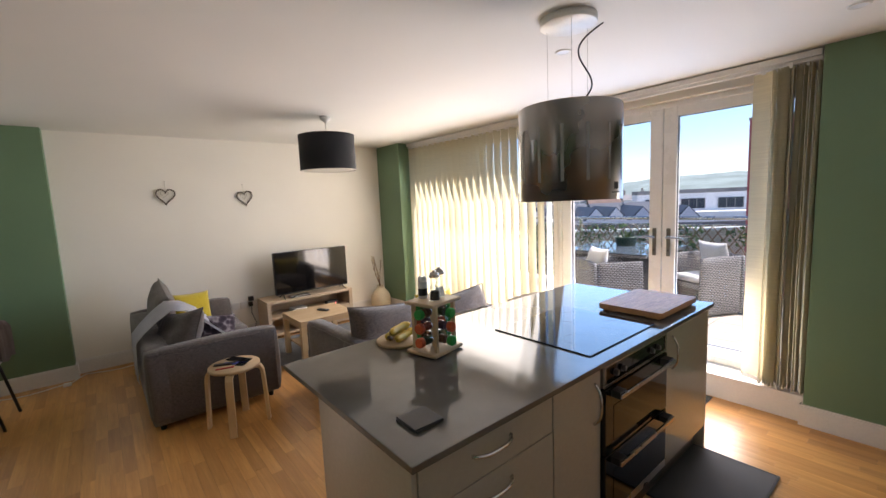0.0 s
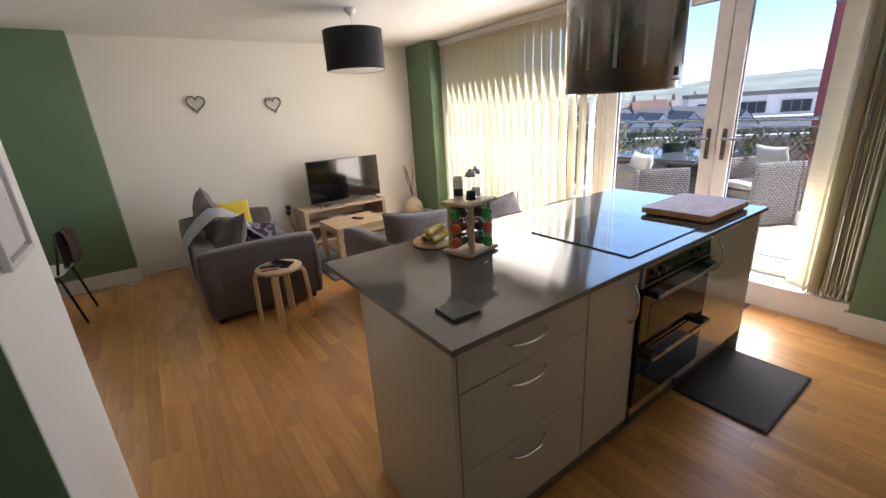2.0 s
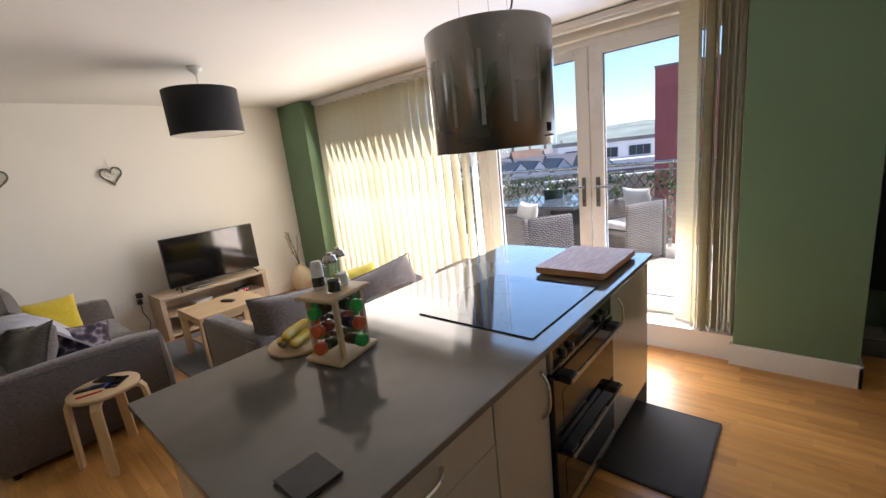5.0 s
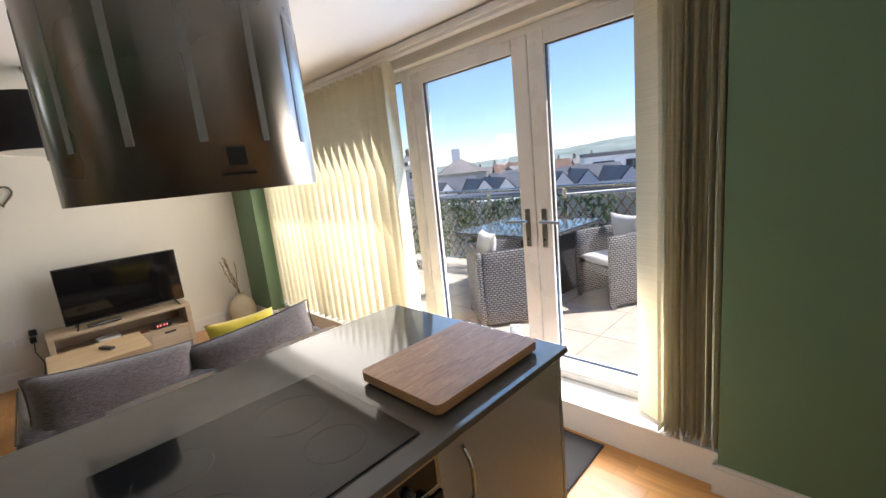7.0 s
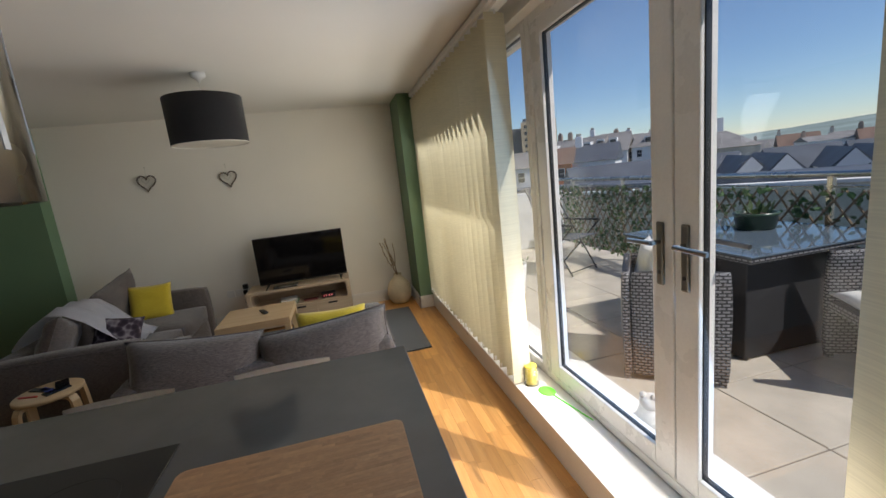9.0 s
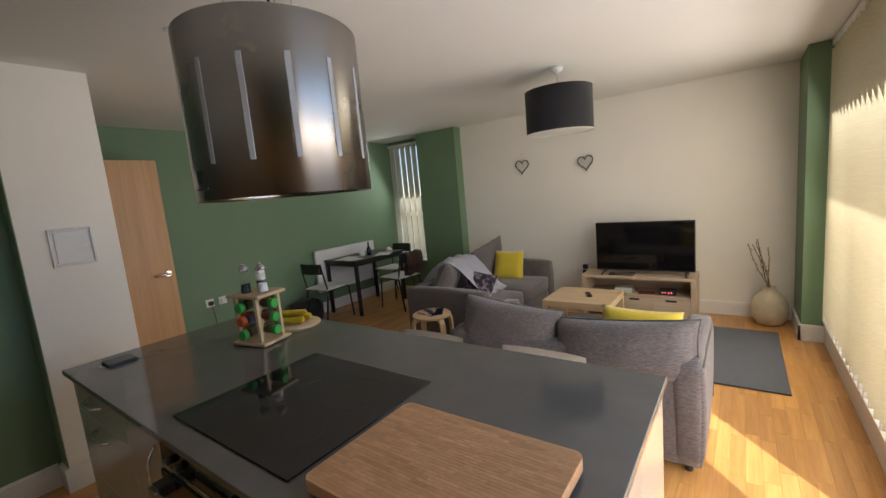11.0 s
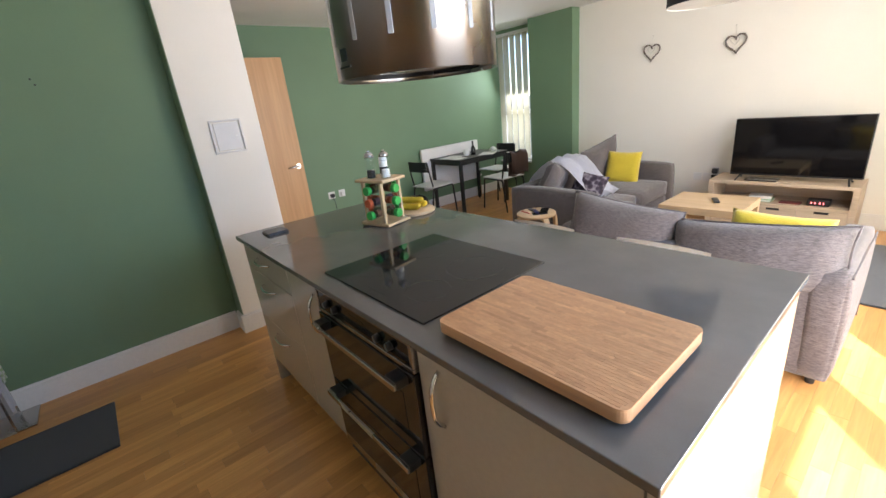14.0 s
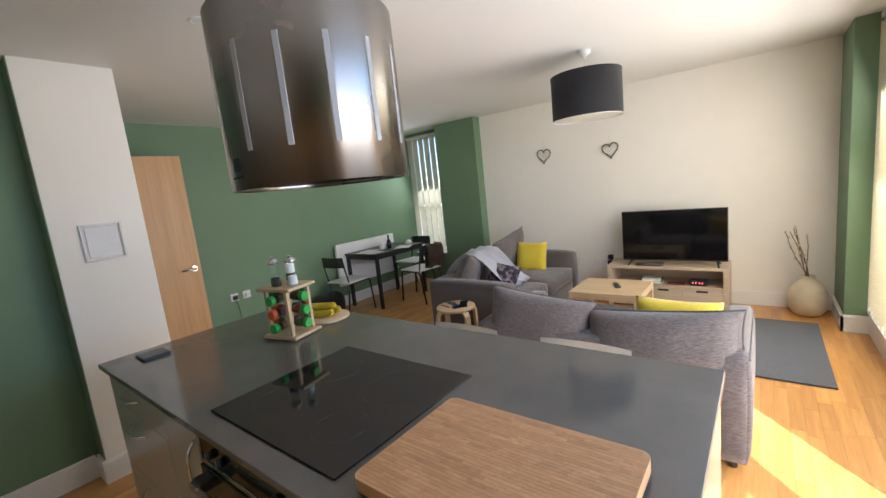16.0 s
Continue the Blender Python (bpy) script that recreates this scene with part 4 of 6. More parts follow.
part("body", block(-0.022, 0.022, -0.07, 0.07, 0, 0.018, 0.006), BLACK, e)
part("keypad", block(-0.014, 0.014, -0.05, 0.05, 0.0178, 0.0188), SLATE, e)

tu = thing("tv_unit", pose(2.20, 5.45, 0), "pale oak television unit with shelf and drawers", "tv unit")
W_, D_, Z_ = 1.12, 0.40, 0.462
part("top", block(0, W_, 0, D_, Z_ - 0.032, Z_, 0.002), UNITOAK, tu)
for x in (0, W_ - 0.045):
    part("side", block(x, x + 0.045, 0.003, D_, 0, Z_ - 0.032, 0.002), UNITOAK, tu)
part("shelf", block(0.045, W_ - 0.045, 0.01, D_, 0.235, 0.257, 0.001), UNITOAK, tu)
part("bottom", block(0.045, W_ - 0.045, 0.01, D_, 0.03, 0.052, 0.001), UNITOAK, tu)
part("back", block(0.045, W_ - 0.045, D_ - 0.012, D_ - 0.002, 0.03, Z_ - 0.032), UNITOAK, tu)
part("divider", block(0.36, 0.38, 0.01, D_ - 0.012, 0.052, 0.235), UNITOAK, tu)
for x0, x1 in ((0.382, 0.726), (0.73, 1.073)):
    d = part("drawer", block(x0, x1, 0.004, 0.022, 0.055, 0.232, 0.001), UNITOAK, tu)
    part("pull", block((x0 + x1) / 2 - 0.05, (x0 + x1) / 2 + 0.05, 0.0025, 0.006, 0.205, 0.225), BLACK, d, "dark finger pull")
tv = thing("television", pose(2.83, 5.56, Z_), "large flat black television standing on two feet", "television")
part("casing", block(-0.481, 0.481, -0.012, 0.045, 0.045, 0.575, 0.006), BLACK, tv)
part("screen", block(-0.474, 0.474, -0.0145, -0.011, 0.06, 0.569), SCREEN, tv, "dark glossy screen")
part("lower_bezel", block(-0.474, 0.474, -0.015, -0.011, 0.046, 0.059), BLACK, tv)
part("logo", block(-0.012, 0.012, -0.0158, -0.015, 0.050, 0.055), STEEL, tv)
for s in (-1, 1):
    f_ = part("foot", bar((s * 0.39, 0.015, 0.05), (s * 0.41, -0.10, 0.004), 0.008, None, 8), BLACK, tv, "splayed plastic foot")
    part("rear_foot", bar((s * 0.39, 0.015, 0.05), (s * 0.41, 0.10, 0.004), 0.008, None, 8), BLACK, f_)
e = thing("set_top_box", pose(2.62, 5.53, Z_ + 0.0005), "slim silver media player under the television", "media player")
part("case", block(-0.13, 0.13, -0.06, 0.07, 0, 0.018, 0.004), STEEL, e)
part("front", block(-0.125, 0.125, -0.0615, -0.059, 0.003, 0.014), BLACK, e)
PAPER = plain("paper", (0.7, 0.69, 0.66), 0.8)
GREENBOOK = plain("green_cover", (0.16, 0.38, 0.17), 0.6)
z = 0.2572
for col, lab, h, w in ((GREENBOOK, "green covered book lying on the shelf", 0.022, 0.2), (PAPER, "white paperback book lying on the shelf", 0.03, 0.18)):
    e = thing("book", pose(2.62, 5.60, z, 0, 0, 6 if col is PAPER else -4), lab, "book", "books on the unit")
    part("pages", block(-w / 2 + 0.004, w / 2 - 0.004, -0.066, 0.066, 0.003, h - 0.003), PAPER, e)
    part("cover", block(-w / 2, w / 2, -0.07, 0.07, 0, 0.003), col, e)
    part("cover", block(-w / 2, w / 2, -0.07, 0.07, h - 0.003, h), col, e)
    z += h + 0.0005
GLOW, nt_, bs_ = mat_base("red_led_digits")
bs_.inputs["Emission Color"].default_value, bs_.inputs["Emission Strength"].default_value = (1, 0.03, 0.05, 1), 1.3
e = thing("alarm_clock", pose(3.06, 5.56, 0.2572), "black alarm clock with glowing red digits", "clock")
part("case", block(-0.08, 0.08, -0.045, 0.05, 0, 0.06, 0.012), BLACK, e)
for x in (-0.05, -0.025, 0.008, 0.033):
    part("digit", block(x, x + 0.010, -0.0465, -0.045, 0.022, 0.038), GLOW, e, "red lit digit")
e = thing("media_case", pose(2.86, 5.56, 0.2572), "flat dark red case lying on the shelf", "case")
part("body", block(-0.08, 0.08, -0.04, 0.04, 0, 0.014, 0.003), plain("dark_red_plastic", (0.16, 0.03, 0.03), 0.4), e)

CLAY = plain("cream_clay", (0.62, 0.53, 0.38), 0.75, var=0.1, scale=12, fine=80, bump=0.3)
va = thing("floor_vase", pose(3.905, 5.68, 0), "round cream clay vase holding dried twigs", "vase")
part("pot", turned([(0.07, 0), (0.10, 0.01), (0.138, 0.07), (0.15, 0.14), (0.142, 0.21), (0.115, 0.27), (0.075, 0.31), (0.05, 0.335), (0.045, 0.355), (0.052, 0.37), (0.044, 0.368), (0.038, 0.34)], 36), CLAY, va, "", True)
TWIG = plain("dried_twig", (0.17, 0.10, 0.05), 0.85)
BUD = plain("pale_dried_bud", (0.55, 0.47, 0.33), 0.9)
rng = random.Random(3)
for i in range(7):
    a, lean = rng.uniform(0, math.tau), rng.uniform(0.05, 0.2)
    dx, dy = math.cos(a) * lean * 0.6 - 0.08, math.sin(a) * lean * 0.45 - 0.05
    h = rng.uniform(0.36, 0.50)
    pts = [(0.01 * math.cos(a), 0.01 * math.sin(a), 0.20)] + [(dx * u + 0.012 * math.sin(5 * u + i), dy * u + 0.01 * math.cos(4 * u + i), 0.33 + h * u) for u in (0.0, 0.25, 0.5, 0.75, 1.0)]
    tw = part("twig", tube(pts, 0.0035, 5), TWIG, va, "thin dried twig")
    bm = bmesh.new()
    for q in range(7):
        u = 0.35 + 0.65 * q / 6
        p = Vector((dx * u + 0.012 * math.sin(5 * u + i), dy * u + 0.01 * math.cos(4 * u + i), 0.33 + h * u))
        bmesh.ops.create_icosphere(bm, subdivisions=1, radius=rng.uniform(0.006, 0.011), matrix=Matrix.Translation(p + Vector((rng.uniform(-.01, .01), rng.uniform(-.01, .01), 0))) @ Matrix.Diagonal((1, 1, 1.6, 1)))
    tagged(part("buds", bm, BUD, tw), "pale dried buds", "", "", "stuff")

# ---- wall hearts ----
WICKER = timber("grey_willow", (0.24, 0.20, 0.17), (0.12, 0.10, 0.085), "x", 3.0, 0.8, False)
STRING = plain("white_string", (0.7, 0.68, 0.62), 0.9)


def heart_pts(s, n=40):
    out = []
    for i in range(n):
        a = math.tau * i / n
        out.append((s * 16 * math.sin(a) ** 3 / 16, 0, s * (13 * math.cos(a) - 5 * math.cos(2 * a) - 2 * math.cos(3 * a) - math.cos(4 * a)) / 15))
    return out


for x, z, s, tilt in ((1.36, 1.775, 0.088, 2), (2.175, 1.735, 0.088, -6)):
    e = thing("wall_heart", pose(x, YT - 0.018, z, 0, tilt, 0), "grey woven willow heart hanging on a string", "wall decoration", "willow hearts")
    for q in range(4):
        off = 0.006 * q - 0.009
        part("strand", tube([(p[0] * (1 + off * 3), p[1] + 0.004 * math.sin(k_ * 2.2 + q * 1.6), p[2] * (1 + off * 3) + 0.002 * math.cos(k_ * 2.0 + q)) for k_, p in enumerate(heart_pts(s))], 0.0058, 6, True), WICKER, e)
    part("inner_heart", tube([(p[0] - 0.008, p[1], p[2] + 0.02) for p in heart_pts(s * 0.42, 28)], 0.0045, 6, True), STRING, e, "small pale inner heart")
    part("string", bar((0, 0.0, 0.05), (0, 0.012, 0.16), 0.0022, None, 6), STRING, e)
    part("nail", bar((0, -0.004, 0.16), (0, 0.018, 0.16), 0.003, None, 6), STEEL, e)

# ---- dining corner ----
BLKWOOD = plain("black_painted_wood", (0.018, 0.017, 0.016), 0.4, var=0.2, fine=90)
BLKSTEEL = plain("black_enamelled_steel", (0.014, 0.014, 0.014), 0.35)
SEATW = plain("white_seat_plastic", (0.76, 0.75, 0.73), 0.4, bump=0)
dt = thing("dining_table", pose(-1.025, 4.40, 0), "small black dining table against the radiator", "dining table")
part("tabletop", block(0, 0.635, 0, 0.95, 0.715, 0.745, 0.003), BLKWOOD, dt)
part("apron", block(0.03, 0.605, 0.03, 0.92, 0.665, 0.716), BLKWOOD, dt)
for x in (0.01, 0.585):
    for y in (0.01, 0.90):
        part("leg", block(x, x + 0.04, y, y + 0.04, 0, 0.716, 0.003), BLKWOOD, dt)


def dining_chair(m, label):
    """Seat towards +y, back at y = -0.2."""
    e = thing("dining_chair", m, label, "chair", "chairs round the dining table")
    part("seat", soft_block(-0.2, 0.2, -0.19, 0.21, 0.435, 0.458, 0.004, 0.01), SEATW, e, "white moulded seat")
    for s in (-1, 1):
        part("side_frame", tube([(s * 0.195, 0.235, 0.0), (s * 0.19, 0.20, 0.40), (s * 0.19, 0.18, 0.43), (s * 0.19, -0.12, 0.43), (s * 0.19, -0.17, 0.41), (s * 0.195, -0.245, 0.0)], 0.011, 8), BLKSTEEL, e, "black tubular side frame", True)
        part("upright", tube([(s * 0.188, -0.16, 0.42), (s * 0.188, -0.20, 0.60), (s * 0.18, -0.225, 0.775)], 0.010, 8), BLKSTEEL, e, "", True)
    bm = bmesh.new()
    n = 12
    for i in range(n):
        u = (i + 0.5) / n * 2 - 1
        y = -0.222 - 0.03 * (1 - u * u)
        solid(bm, u * 0.185 - 0.0155, u * 0.185 + 0.0155, y, y + 0.006, 0.655, 0.785)
        for z in (0.69, 0.75):
            solid(bm, u * 0.185 - 0.006, u * 0.185 + 0.006, y - 0.002, y + 0.008, z - 0.004, z + 0.004)
    part("backrest", bm, BLKSTEEL, e, "black perforated back panel")
    return e


dining_chair(pose(-0.74, 4.18, 0, 0, 0, 4), "black steel dining chair with a white seat")
dining_chair(pose(-0.75, 5.50, 0, 0, 0, 180), "black steel dining chair beyond the table")
dining_chair(pose(-0.17, 5.0, 0, 0, 0, 84), "black dining chair with a brown jacket on it")
JACKET = cloth("brown_jacket_cloth", (0.16, 0.09, 0.06), (0.08, 0.045, 0.03))
e = thing("jacket", pose(0.07, 5.02, 0, 0, 0, 84), "brown jacket hung over the chair back", "jacket")
bm = bmesh.new()
grid = []
for i in range(15):
    u = i / 14 * 2 - 1
    row = []
    for j, (y, z) in enumerate(((-0.04, 0.50), (-0.035, 0.62), (-0.03, 0.74), (-0.008, 0.792), (0.024, 0.76), (0.034, 0.62), (0.036, 0.46))):
        row.append(bm.verts.new((u * 0.15 * (1 + 0.1 * noise.noise(Vector((u * 2, z * 4, 0)))), y + 0.012 * noise.noise(Vector((u * 3, z * 5, 4))), z + 0.01 * math.sin(u * 5))))
    grid.append(row)
for i in range(14):
    for j in range(6):
        bm.faces.new((grid[i][j], grid[i + 1][j], grid[i + 1][j + 1], grid[i][j + 1]))
bmesh.ops.solidify(bm, geom=bm.faces[:], thickness=0.008)
part("cloth", bm, JACKET, e, "", True)

rad = thing("radiator", pose(XD + 0.012, 4.275, 0.30), "white panel radiator on the green wall", "radiator")
part("panel", block(0.03, 0.075, 0, 1.12, 0, 0.58, 0.008), TRIM, rad)
for i in range(28):
    part("rib", block(0.074, 0.08, 0.03 + i * 0.038, 0.048 + i * 0.038, 0.05, 0.53, 0.002), TRIM, rad)
part("grille", block(0.026, 0.078, 0.01, 1.11, 0.58, 0.588, 0.002), TRIM, rad)
for y in (0.2, 0.9):
    part("bracket", block(-0.011, 0.032, y, y + 0.05, 0.1, 0.45), TRIM, rad)
part("valve", bar((0.05, 1.12, 0.03), (0.05, 1.17, 0.03), 0.016, None, 12), PLASTIC, rad)
part("pipe", bar((0.05, 1.15, 0.03), (0.05, 1.15, -0.30), 0.008, None, 10), CHROME, rad)

e = thing("table_bottle", pose(-0.60, 4.86, 0.7455), "dark glass bottle with a slim neck", "bottle")
part("body", turned([(0.03, 0), (0.032, 0.004), (0.032, 0.09), (0.012, 0.13), (0.011, 0.17)], 16), BLACKGLASS, e, "", True)
part("stopper", turned([(0.013, 0.17), (0.013, 0.19)], 12), BLACK, e)
e = thing("table_mug", pose(-0.66, 4.78, 0.7455), "white china mug on the table", "mug")
part("body", turned([(0.034, 0), (0.038, 0.003), (0.04, 0.09), (0.036, 0.088), (0.034, 0.01)], 18), PLASTIC, e, "", True)
part("handle", tube(arc_pts((0.04, 0, 0.045), 0.026, -90, 90, 8), 0.005, 6), PLASTIC, e)
for x, y, rz, w, d in ((-0.74, 4.58, 15, 0.21, 0.297), (-0.55, 4.52, -12, 0.15, 0.21), (-0.45, 5.0, 30, 0.21, 0.297)):
    e = thing("paper_sheet", pose(x, y, 0.7455, 0, 0, rz), "white printed papers lying on the table", "papers", "papers on the table")
    part("sheets", block(-w / 2, w / 2, -d / 2, d / 2, 0, 0.004, 0.001), PAPER, e)
e = thing("glass_bowl", pose(-0.42, 5.08, 0.7455), "small clear glass bowl of odds and ends", "bowl")
part("bowl", turned([(0.03, 0), (0.05, 0.01), (0.066, 0.06), (0.063, 0.06), (0.045, 0.014)], 20), JARGLASS, e, "", True)
part("contents", turned([(0.04, 0.012), (0.055, 0.04), (0.03, 0.075), (0.0, 0.09)], 10), PAPER, e)
BAG = cloth("black_bag_cloth", (0.012, 0.012, 0.013), (0.006, 0.006, 0.007), 300, 0.4, 0.1)
e = thing("holdall", pose(-0.88, 3.92, 0, 0, 0, 8), "black cloth holdall on the floor by the wall", "bag")
part("body", soft_block(-0.13, 0.13, -0.2, 0.2, 0.0, 0.30, 0.03, 0.07, 3), BAG, e, "", True)
part("strap", tube([(0.13, -0.1, 0.2), (0.15, -0.08, 0.31), (0.13, 0.0, 0.35), (0.15, 0.08, 0.31), (0.13, 0.1, 0.2)], 0.009, 6), BAG, e)

for y, lab in ((2.872, "white wall socket with a plug"), (3.012, "white wall socket with a charger")):
    e = thing("wall_socket", pose(XD, y, 0.545), lab, "socket", "wall sockets")
    part("plate", block(0.0, 0.009, -0.043, 0.043, -0.043, 0.043, 0.003), TRIM, e)
    part("plug", block(0.008, 0.045, -0.024, 0.024, -0.026, 0.02, 0.005), BLACK if y < 2.9 else PLASTIC, e)
    if y < 2.9:
        part("lead", tube([(0.04, 0, -0.03), (0.05, 0.01, -0.1), (0.03, 0.03, -0.3), (0.025, 0.02, -0.53)], 0.004, 6), BLACK, e)
e = thing("wall_socket", pose(2.08, YT, 0.40), "white wall socket with plugs and leads", "socket")
part("plate", block(-0.074, 0.074, -0.009, 0.0, -0.043, 0.043, 0.003), TRIM, e)
for z in (0.0,):
    part("plug", block(0.015, 0.06, -0.05, -0.008, -0.022, 0.03, 0.005), BLACK, e)
    part("plug", block(0.02, 0.075, -0.055, -0.008, 0.045, 0.10, 0.005), BLACK, e)
part("lead", tube([(0.04, -0.05, -0.01), (0.03, -0.08, -0.1), (0.07, -0.09, -0.22), (0.05, -0.06, -0.33), (0.12, -0.07, -0.38)], 0.004, 6), BLACK, e)
e = thing("wall_socket", pose(1.95, YT, 0.40), "white blank wall plate", "socket")
part("plate", block(-0.043, 0.043, -0.009, 0.0, -0.043, 0.043, 0.003), TRIM, e)
e = thing("floor_cable", pose(0, 0, 0), "beige telephone cable along the skirting board", "cable")
pts = [(-0.1 + 0.1 * i, 5.60 - 0.05 * math.sin(i * 0.9) + 0.16 * (i > 5) - 0.02 * i * (i < 6) * 0.3, 0.005) for i in range(13)]
part("lead", tube(pts, 0.004, 6), SEATW, e)
part("plug", block(0.34, 0.40, 5.53, 5.57, 0.001, 0.03, 0.006), PLASTIC, e)

# ---- pillar hatch and the open door ----
GREYWHITE = plain("pale_grey_metal_paint", (0.70, 0.69, 0.68), 0.4, var=0.04, bump=0.02)
e = thing("wall_hatch", pose(0.52, 1.475, 1.415), "white metal hatch in the pillar", "hatch")
part("frame", frame_bars(bmesh.new(), -0.1, 0.1, -0.108, 0.108, 0.012, 0.0, 0.014, 0.002), GREYWHITE, e, "pale grey metal frame")
part("door", block(0.0, 0.008, -0.077, 0.077, -0.089, 0.089, 0.002), GREYWHITE, e)
part("lock", bar((0.005, 0.055, 0.0), (0.009, 0.055, 0.0), 0.006, None, 12), TRIM, e)
e = thing("door_3", pose(-0.545, 1.70, 0.006, 0, 0, 2), "oak veneer flush door standing open", "door", "", "structure")
part("leaf", block(-0.02, 0.02, 0.005, 0.675, 0, 2.035, 0.002), DOORWOOD, e)
h = part("handle_rose", bar((0.02, 0.615, 1.02), (0.03, 0.615, 1.02), 0.026, None, 20), CHROME, e, "round chrome rose")
part("lever", tube([(0.03, 0.615, 1.02), (0.062, 0.615, 1.02), (0.068, 0.595, 1.02), (0.066, 0.495, 1.018)], 0.009, 8), CHROME, h, "chrome lever", True)
for z in (0.22, 1.02, 1.82):
    part("hinge", bar((0.0, 0.0, z - 0.04), (0.0, 0.0, z + 0.04), 0.008, None, 10), STEEL, e)
bm = bmesh.new()
for a, b in ((-0.64, -0.60), (-0.02, 0.02)):
    solid(bm, a, b, 1.585, 1.715, 0, 2.08, 0.003)
solid(bm, -0.60, -0.02, 1.585, 1.715, 2.05, 2.08, 0.003)
structure("door_lining", bm, TRIM, "white painted lining of the doorway", "door frame")

for p in ((XW, 0.60, 1.83), (XW, 0.612, 1.80)):
    e = thing("screw_hole", pose(*p), "small dark screw hole in the green wall", "screw hole", "holes in the wall")
    part("plug", bar((0.0, 0, 0), (0.0015, 0, 0), 0.005, None, 10), BLACK, e)

# ---- mats ----
for x0, x1, y0, y1, lab in ((2.82, 3.47, 0.835, 1.27, "charcoal cushioned kitchen mat before the oven"), (0.757, 1.24, -0.30, 0.41, "charcoal cushioned kitchen mat by the units"), (3.72, 4.22, 1.39, 1.95, "dark doormat inside the terrace doors")):
    e = thing("floor_mat", pose(0, 0, 0), lab, "mat", "dark floor mats")
    m_ = MATCLOTH
    part("mat", block(x0, x1, y0, y1, 0.0005, 0.012, 0.005), m_, e)
    part("border", tube([(x0 + 0.012, y0 + 0.012, 0.0115), (x1 - 0.012, y0 + 0.012, 0.0115), (x1 - 0.012, y1 - 0.012, 0.0115), (x0 + 0.012, y1 - 0.012, 0.0115)], 0.003, 6, True), m_, e)

# ---- kitchen units behind ----
ku = [0.376, 0.90, 1.50, 2.10, 2.70, 3.30]
for a, b in zip(ku, ku[1:]):
    e = thing("base_unit", pose(a, -0.77, 0), "gloss cream kitchen base unit", "cabinet", "kitchen base units")
    part("body", block(0.001, b - a - 0.001, 0.0, 0.57, 0.15, 0.88), CREAM, e)
    d = part("door", block(0.002, b - a - 0.002, 0.571, 0.59, 0.152, 0.878, 0.0015), CREAM, e)
    part("handle", tube([(b - a - 0.06, 0.59 + 0.032 * (1 - abs(s / 6) ** 3.2), 0.74 + s * 0.016) for s in range(-6, 7)], 0.006, 8), CHROME, d, "chrome bow handle", True)
    part("plinth", block(0, b - a, 0.50, 0.515, 0, 0.15), PLINTH, e)
tagged(part("kitchen_worktop", block(0.376, 3.32, -0.775, -0.155, 0.881, 0.903, 0.0025), STONE), "dark grey quartz worktop along the kitchen units", "worktop")
e = thing("towel_rail", pose(0.425, 0.0, 0), "slim steel floor stand for tea towels", "towel rail")
for x in (0.0, 0.20):
    part("post", bar((x, -0.03, 0.012), (x, -0.03, 0.48), 0.006, None, 10), STEEL, e)
part("rail", bar((-0.02, -0.03, 0.48), (0.22, -0.03, 0.48), 0.006, None, 10), STEEL, e)
part("base", block(-0.02, 0.22, -0.12, 0.06, 0, 0.012, 0.003), STEEL, e)
TOWEL, nt_, bs_ = mat_base("green_check_towel")
ck = nt_.nodes.new("ShaderNodeTexChecker")
ck.inputs["Scale"].default_value = 60
ck.inputs["Color1"].default_value, ck.inputs["Color2"].default_value = (0.72, 0.74, 0.70, 1), (0.42, 0.55, 0.33, 1)
nt_.links.new(mapped(nt_, (1, 1, 1)).outputs[0], ck.inputs["Vector"])
nt_.links.new(ck.outputs[0], bs_.inputs["Base Color"])
bs_.inputs["Roughness"].default_value = 0.95
TOWELW = cloth("pale_blue_white_towel", (0.86, 0.88, 0.92), (0.75, 0.79, 0.86), 300, 0.6)
for x0, x1, drop, m_, lab in ((0.41, 0.52, 0.24, TOWEL, "green and white checked tea towel"), (0.50, 0.64, 0.38, TOWELW, "pale blue and white tea towel")):
    e = thing("tea_towel", pose(0, 0, 0), lab + " hung on the rail", "towel", "hanging tea towels")
    bm = bmesh.new()
    grid = []
    for i in range(17):
        u = i / 16
        row = []
        for j in range(11):
            v = j / 10
            s = v * 2 - 1
            z = 0.49 - drop * abs(s) ** 1.2
            y = -0.03 + (0.014 + 0.014 * math.sin(u * 14) * abs(s)) * (1 if s > 0 else -1) * min(1, abs(s) * 4)
            row.append(bm.verts.new((x0 + (x1 - x0) * u + 0.012 * math.sin(v * 7) * abs(s), y, z)))
        grid.append(row)
    for i in range(16):
        for j in range(10):
            bm.faces.new((grid[i][j], grid[i][j + 1], grid[i + 1][j + 1], grid[i + 1][j]))
    bmesh.ops.solidify(bm, geom=bm.faces[:], thickness=0.003)
    part("cloth", bm, m_, e, "", True)

# ---- coat recess ----
e = thing("coat_shelf", pose(4.95, -0.75, 1.50), "dark wooden coat shelf with steel hooks", "coat rack")
part("shelf", block(-0.28, 0.0, 0, 1.0, 0.14, 0.17, 0.004), BLKWOOD, e)
part("backboard", block(-0.022, 0, 0, 1.0, 0, 0.14, 0.003), BLKWOOD, e)
for i in range(5):
    y = 0.12 + i * 0.19
    part("hook", tube([(-0.02, y, 0.07), (-0.06, y, 0.06), (-0.075, y, 0.085)], 0.006, 6), STEEL, e)


